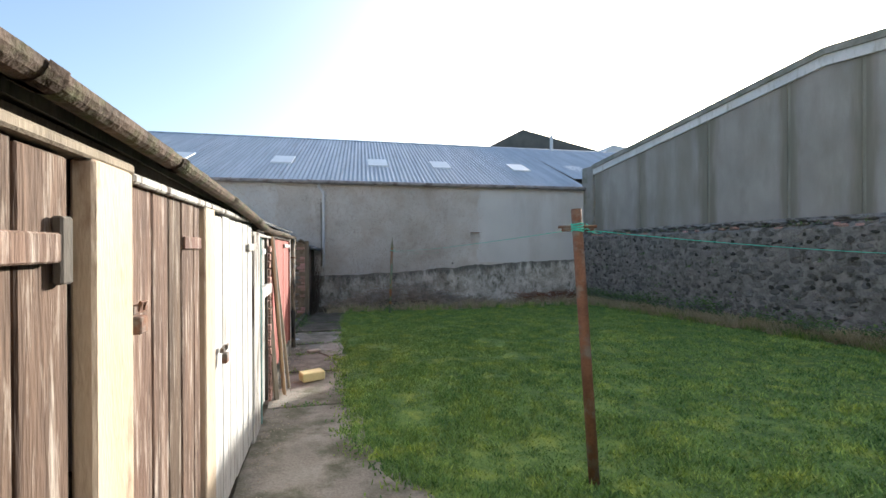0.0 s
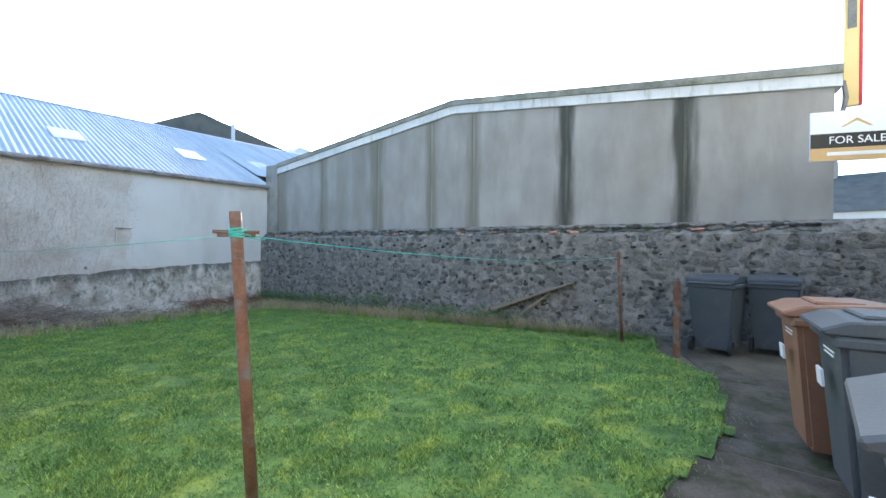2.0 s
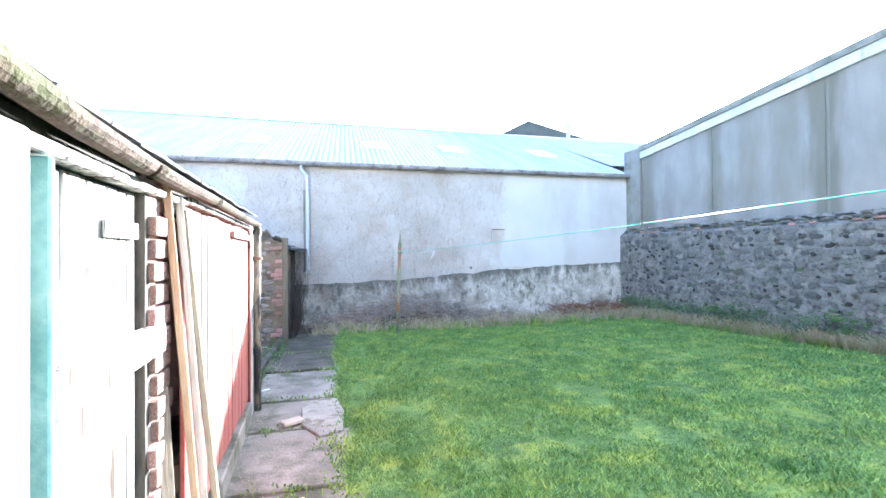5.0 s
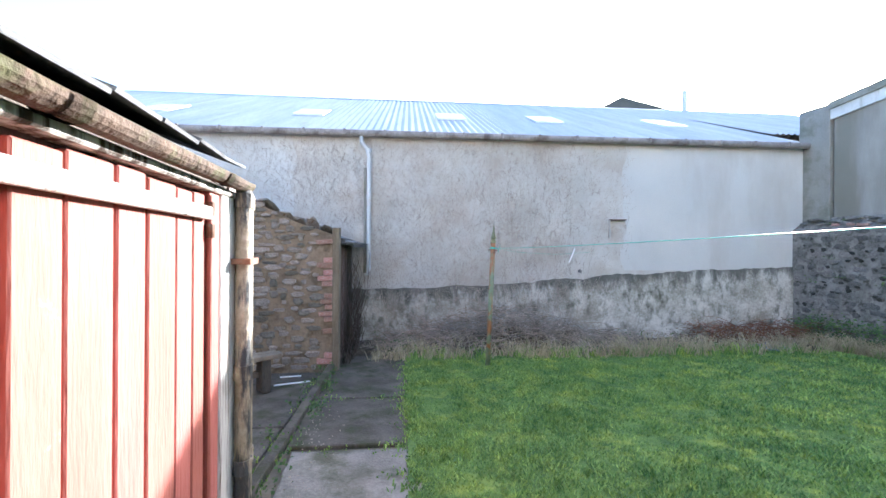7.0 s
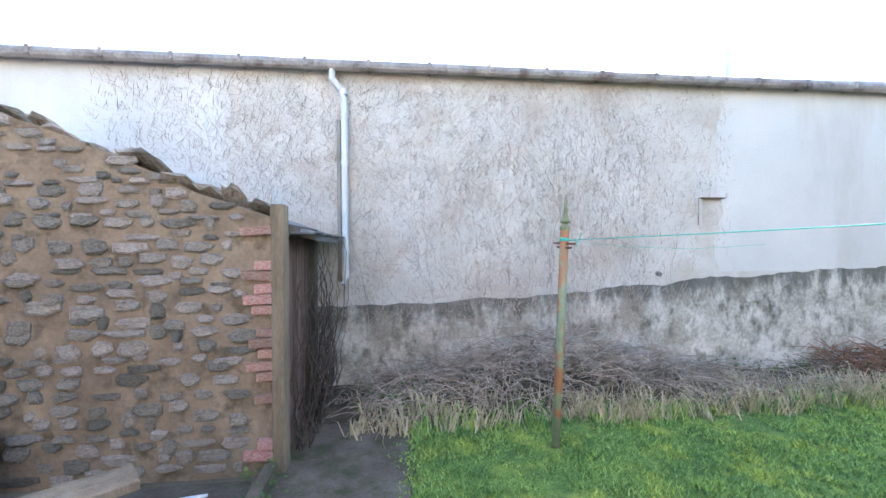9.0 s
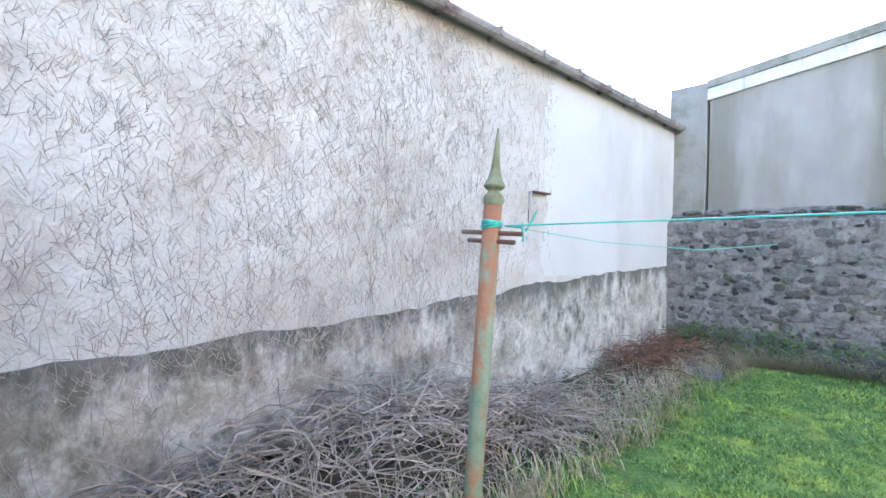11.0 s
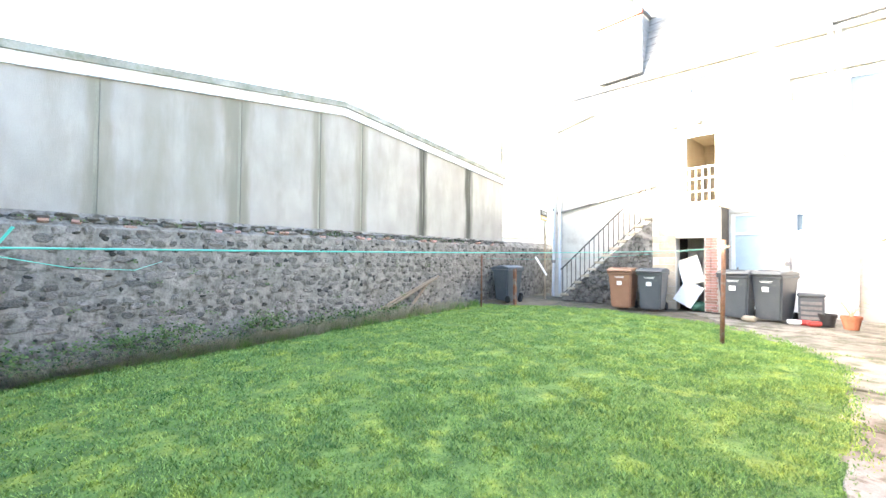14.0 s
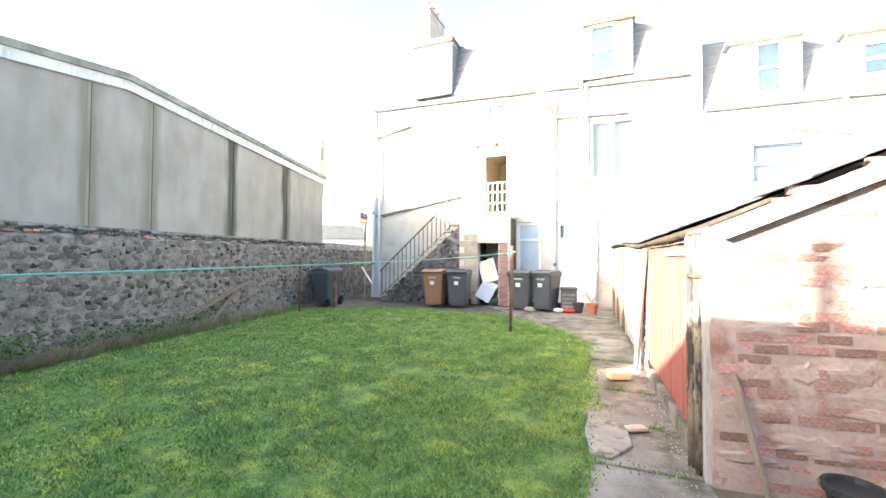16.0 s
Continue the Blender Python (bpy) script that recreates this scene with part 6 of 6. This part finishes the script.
for k in range(85):
    x, y, z = ri.uniform(-0.93, -0.8), ri.uniform(10.75, 12.28), gz(11)
    pts, top = [], ri.uniform(0.5, 1.75)
    while z < top - 0.35 and len(pts) < 16:
        pts.append((x, y, z))
        z += 0.11
        x = min(max(x + ri.uniform(-0.05, 0.055), -0.95), -0.66)
        y = min(y + ri.uniform(-0.09, 0.09), 12.3)
    if len(pts) > 2:
        stems.append(pts)
tagged(fine_lines("doorway_stems", stems, M["dark_stem"], 0.006), "dark dead stems and ivy hanging round an outhouse doorway", "climber", kind="stuff")
tangle("dead_stems", "reddish brown dead stems in the yard corner", 500, lambda r: (r.uniform(5.2, 7.35), r.uniform(11.55, 12.3)), lambda x, y: 0.3, 0.6, 0.006, M["twig_red"], 43)


def tufts(name, label, spots, h, material, seed, n=24):
    r = random.Random(seed)
    v, f = [], []
    for x, y in spots:
        s = r.uniform(0.6, 1.3) * h
        for k in range(n):
            a, w = r.uniform(0, 6.283), r.uniform(0.003, 0.0075)
            px, py = x + r.gauss(0, 0.05), y + r.gauss(0, 0.05)
            z = gz(py) - 0.01
            l = r.uniform(0.3, 1.0) * s
            dx, dy = math.cos(a) * l * 0.6, math.sin(a) * l * 0.6
            b = len(v)
            v += [(px - w, py, z), (px + w, py, z), (px + dx * 0.5 + w * 0.7, py + dy * 0.5, z + l * 0.75), (px + dx * 0.5 - w * 0.7, py + dy * 0.5, z + l * 0.75), (px + dx, py + dy, z + l * 0.85)]
            f += [(b, b + 1, b + 2, b + 3), (b + 3, b + 2, b + 4)]
    return tagged(soup(name, v, f, material), label, "grass", kind="stuff")


rw = random.Random(8)
edge_spots = []
for (x0, y0), (x1, y1) in zip(LAWN, LAWN[1:] + LAWN[:1]):
    n = int(math.hypot(x1 - x0, y1 - y0) / 0.07)
    edge_spots += [(x0 + (x1 - x0) * (k + rw.random()) / n + rw.gauss(0, 0.05), y0 + (y1 - y0) * (k + rw.random()) / n + rw.gauss(0, 0.05)) for k in range(n)]
tufts("edge_grass", "ragged grass along the edge of the lawn", edge_spots, 0.05, M["blade"], 50, 9)



def wall_foot(y, d):
    return 8.55 - 0.097 * y - d


tufts("dry_grass", "straw-coloured dead grass along the foot of the walls", [(wall_foot(y, rw.uniform(0.05, 0.5)), y) for y in [1.6 + 10.2 * rw.random() ** 0.7 for _ in range(640)]] + [(rw.uniform(-0.5, 7), rw.uniform(10.95, 11.8)) for _ in range(240)], 0.28, M["dry"], 51, 18)
tufts("rank_grass", "long rank green grass at the lawn edges", [(wall_foot(y, rw.uniform(0.1, 0.6)), y) for y in [rw.uniform(1.2, 11.6) for _ in range(280)]] + [(rw.uniform(0.0, 6.5), rw.uniform(10.9, 11.4)) for _ in range(130)], 0.17, M["blade"], 52, 18)
tufts("path_weeds", "small grass tufts in the path joints", [(rw.uniform(shed_x(s) + 0.1, lawn_x(s) - 0.05) if s > 2.2 else rw.uniform(-0.1, 0.6), s + rw.uniform(-0.03, 0.03)) for s in SEAMS[2:] + [9.32] for _ in range(6)] + [(lawn_x(y) + rw.uniform(-0.09, 0.05), y) for y in [rw.uniform(2.3, 11) for _ in range(150)]] + [(rw.uniform(-1.12, -0.88), rw.uniform(7.2, 10.4)) for _ in range(60)], 0.034, M["blade"], 53, 12)


def leaves(name, label, centres, spread, size, material, seed, n):
    r = random.Random(seed)
    v, f = [], []
    for x, y, z in centres:
        for k in range(n):
            c = Vector((x + r.gauss(0, spread), y + r.gauss(0, spread), z + abs(r.gauss(0, spread * 0.8))))
            d = Vector((r.uniform(-1, 1), r.uniform(-1, 1), r.uniform(-0.3, 0.6))).normalized()
            s = d.orthogonal().normalized()
            q = size * r.uniform(0.6, 1.3)
            b = len(v)
            v += [tuple(c), tuple(c + d * q * 0.5 + s * q * 0.4), tuple(c + d * q), tuple(c + d * q * 0.5 - s * q * 0.4)]
            f.append((b, b + 1, b + 2, b + 3))
    return tagged(soup(name, v, f, material), label, "weeds", kind="stuff")


leaves("wall_weeds", "low green weeds and ivy at the foot of the rubble wall", [(wall_foot(y, rw.uniform(0.0, 0.25)), y, gz(y) + rw.uniform(0, 0.3) * (1.2 if y > 7 else 0.6)) for y in [3.5 + 8.7 * rw.random() ** 0.75 for _ in range(190)]], 0.12, 0.045, M["leaf"], 61, 26)
leaves("wall_plants", "small plants rooted in the wall joints", [(wall_foot(y, 0.03), y, rw.uniform(0.3, 1.2)) for y in [rw.uniform(3, 12) for _ in range(26)]] + [(wall_foot(y, -0.12), y, 1.75) for y in [rw.uniform(1, 12) for _ in range(40)]], 0.05, 0.035, M["leaf"], 62, 14)
leaves("bramble_leaves", "sparse green leaves among dead brambles", [(rw.uniform(-0.5, 5), rw.uniform(11.1, 12.2), -0.33) for _ in range(70)], 0.12, 0.035, M["leaf"], 63, 10)
leaves("kerb_weeds", "small green weeds beside the kerb", [(rw.uniform(-1.15, -0.85), rw.uniform(7.3, 10.4), gz(9)) for _ in range(50)], 0.05, 0.03, M["leaf"], 64, 12)
gravel_v, gravel_f = [], []
for k in range(500):
    y = rw.uniform(0.2, 9)
    x = shed_x(y) + 0.02 + abs(rw.gauss(0, 0.12))
    s = rw.uniform(0.003, 0.009)
    z = gz(y) + 0.004
    b = len(gravel_v)
    gravel_v += [(x - s, y, z), (x + s, y - s * 0.5, z), (x, y + s, z), (x + s * 0.2, y, z + s)]
    gravel_f += [(b, b + 1, b + 3), (b + 1, b + 2, b + 3), (b + 2, b, b + 3)]
tagged(soup("crumbs", gravel_v, gravel_f, M["ashlar"]), "pale paint flakes and grit scattered on the path", "grit", kind="stuff")

# ---- stones and bricks, last ----
shared = [stone_mesh("stone", M["stone"], s) for s in range(10)]
rest_v, rest_f, made = [], [], 0
for u, z, w, h, turn, r in rubble_cells(-4.4, 12.4, -0.4, lambda q: 1.72, 5, size=(0.12, 0.3), course=(0.09, 0.16)):
    if r.random() < 0.3:
        continue
    m = Matrix.LocRotScale((-0.27 + r.uniform(-0.006, 0.012), u, z), Euler((radians(turn), 0, 0)), (0.03, w, h))
    me = r.choice(shared)
    if -0.5 < u < 12.4 and z > 0.35 and made < 300 and r.random() < 0.75:
        ob = new("stone", me)
        ob.parent = boundary
        ob.matrix_basis = m
        made += 1
    else:
        base = len(rest_v)
        rest_v += [tuple(m @ v.co) for v in me.vertices]
        rest_f += [tuple(base + i for i in p.vertices) for p in me.polygons]
# near-black lumps: the shade inside holes of the wall is put into their colour
pits = [stone_mesh("stone", M["pit_shade"], s + 20) for s in range(4)]
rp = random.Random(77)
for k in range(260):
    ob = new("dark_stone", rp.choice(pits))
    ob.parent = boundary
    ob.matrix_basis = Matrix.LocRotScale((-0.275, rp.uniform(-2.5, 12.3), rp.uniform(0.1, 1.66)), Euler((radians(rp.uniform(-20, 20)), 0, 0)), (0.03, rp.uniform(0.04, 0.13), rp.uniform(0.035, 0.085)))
ob = soup("stones", rest_v, rest_f, M["stone_joined"], boundary)
ob["kind"] = "stuff"
rest_v, rest_f = [], []
for u, z, w, h, turn, r in rubble_cells(-1.0, 12.2, 1.70, lambda q: 1.84, 15, size=(0.15, 0.35), course=(0.05, 0.09)):
    me = r.choice(shared)
    m = Matrix.LocRotScale((-0.16 + r.uniform(-0.03, 0.03), u, z + 0.01), Euler((radians(turn), 0.5, 0)), (0.1, w, h))
    base = len(rest_v)
    rest_v += [tuple(m @ v.co) for v in me.vertices]
    rest_f += [tuple(base + i for i in p.vertices) for p in me.polygons]
ob = soup("cope_stones", rest_v, rest_f, M["stone_joined"], boundary)
ob["kind"] = "stuff"

shared = [stone_mesh("stone", M["sandstone"], s + 40) for s in range(10)]
for u, z, w, h, turn, r in rubble_cells(0.17, 3.05, -0.32, outhouse_top, 9, size=(0.09, 0.27), course=(0.05, 0.105)):
    if r.random() < 0.12:
        continue
    ob = new("stone", r.choice(shared))
    ob.parent = outhouse
    ob.matrix_basis = Matrix.LocRotScale((-0.99 - u, 10.5, z), Euler((0, radians(turn * 1.5), radians(90))), (0.046 * r.uniform(0.7, 1.3), w * r.uniform(0.75, 1.2), h * r.uniform(0.75, 1.3)))
for u, z, w, h, turn, r in rubble_cells(7.1, 10.5, -0.3, lambda q: 1.95 + 0.2 * math.sin(q * 3), 19, size=(0.14, 0.34), course=(0.08, 0.15)):
    ob = new("stone", r.choice(shared))
    ob.parent = outhouse_side
    ob.matrix_basis = Matrix.LocRotScale((-4.0, u, z), Euler((radians(turn), 0, 0)) , (-0.07, w, h))


rk = random.Random(63)
for k in range(17):
    u = 0.1 + 0.18 * k + rk.uniform(-0.04, 0.04)
    ob = new("cap_stone", rk.choice(shared))
    ob.parent = outhouse
    ob.matrix_basis = Matrix.LocRotScale((-0.99 - u, 10.62 + rk.uniform(-0.06, 0.05), outhouse_top(u) + rk.uniform(-0.01, 0.025)), Euler((rk.uniform(-0.1, 0.1), 0.37 + rk.uniform(-0.15, 0.15), 1.57 + rk.uniform(-0.2, 0.2))), (0.3, rk.uniform(0.14, 0.24), rk.uniform(0.05, 0.08)))


def brick_mesh(name, material):
    return mesh_of(boxes((-0.5, 0.5, -0.5, 0.5, -0.5, 0.5), bevel=0.05), name, material)


brick = brick_mesh("brick", M["brick"])
rb = random.Random(21)
# brick quoin of the outhouse wall
for k in range(22):
    w = 0.2 if k % 2 else 0.12
    if rb.random() < 0.25:
        continue
    w *= rb.uniform(0.75, 1.15)
    ob = new("brick", brick)
    ob.parent = outhouse
    ob.matrix_basis = Matrix.LocRotScale((-0.995 - w / 2, 10.5 + rb.uniform(-0.012, 0.006), -0.28 + 0.078 * k + rb.uniform(-0.008, 0.008)), Euler((0, radians(rb.uniform(-4, 4)), radians(rb.uniform(-3, 3)))), (w, 0.08, rb.uniform(0.055, 0.068)))
# shed end wall
row, z = 0, -0.22
while z < 2.2:
    u = 0.06 + (0.11 if row % 2 else 0.0)
    while u < 2.3:
        if z < end_top(u + 0.2) - 0.05 and rb.random() > 0.16:
            ob = new("brick", brick)
            ob.parent = shed_end
            ob.matrix_basis = Matrix.LocRotScale((-u - 0.105, 6.979 + rb.uniform(-0.008, 0.005), z + 0.033 + rb.uniform(-0.007, 0.007)), Euler((radians(rb.uniform(-2, 2)), radians(rb.uniform(-2.2, 2.2)), radians(rb.uniform(-1.5, 1.5)))), (rb.uniform(0.17, 0.214), 0.05, rb.uniform(0.055, 0.067)))
        u += rb.uniform(0.2, 0.235)
    z += 0.077
    row += 1
# mortar smeared over the shed end wall
for k in range(46):
    cu, cz, ru, rz = rb.uniform(0.1, 2.2), rb.uniform(-0.15, 1.5), rb.uniform(0.06, 0.24), rb.uniform(0.03, 0.11)
    if cz > end_top(cu) - 0.2:
        continue
    bm = bmesh.new()
    y = 7.004 + rb.uniform(-0.002, 0.009)
    rim = [bm.verts.new((-min(2.29, max(0.03, cu + ru * math.cos(q * 0.3307) * rb.uniform(0.6, 1.2))), y - 0.008, cz + rz * math.sin(q * 0.3307) * rb.uniform(0.55, 1.25))) for q in range(19)]
    mid = [bm.verts.new((-cu + (v.co.x + cu) * 0.7, y + rb.uniform(-0.001, 0.003), cz + (v.co.z - cz) * 0.7)) for v in rim]
    heart = bm.verts.new((-cu, y + 0.003, cz))
    for q in range(19):
        e = (q + 1) % 19
        bm.faces.new((rim[q], rim[e], mid[e], mid[q]))
        bm.faces.new((mid[q], mid[e], heart))
    bmesh.ops.recalc_face_normals(bm, faces=bm.faces)
    part("mortar_smear", bm, M["harling"], shed_end)
# brick pier between shed doors and pier of the cellar door
for k in range(20):
    ob = new("brick", brick)
    ob.parent = shed_pier
    ob.matrix_basis = Matrix.LocRotScale((0.0 + rb.uniform(-0.005, 0.005), 4.12 + rb.uniform(-0.01, 0.01), -0.1 + 0.077 * k), None, (0.05, 0.16 if k % 2 else 0.13, 0.064))
for k in range(27):
    for j in range(2):
        ob = new("brick", brick)
        ob.parent = stair
        ob.matrix_basis = Matrix.LocRotScale((2.79 + (j * 0.13) + (0.02 if k % 2 else 0), -1.495, 0.04 + 0.068 * k), None, (0.12, 0.05, 0.056))
stone_parts = [stone_mesh("stone", M["stone"], s + 70) for s in range(6)]
for u, z, w, h, turn, r in rubble_cells(4.3, 7.0, 0.04, lambda q: min(2.1, (7.05 - q) * 0.78), 29, size=(0.16, 0.36), course=(0.1, 0.15)):
    ob = new("stone", r.choice(stone_parts))
    ob.parent = stair
    ob.matrix_basis = Matrix.LocRotScale((u, -1.5, z), Euler((0, radians(turn * 0.5), radians(90))), (0.06, w, h))
# odd bricks bedded in the head of the boundary wall
for k in range(30):
    ob = new("brick", brick)
    ob.parent = boundary
    ob.matrix_basis = Matrix.LocRotScale((-0.2 + rb.uniform(-0.03, 0.02), rb.uniform(-0.8, 11.8), 1.735 + rb.uniform(-0.03, 0.03)), Euler((radians(rb.uniform(-5, 5)), 0.4, 0)), (0.08, rb.uniform(0.08, 0.17), 0.042))
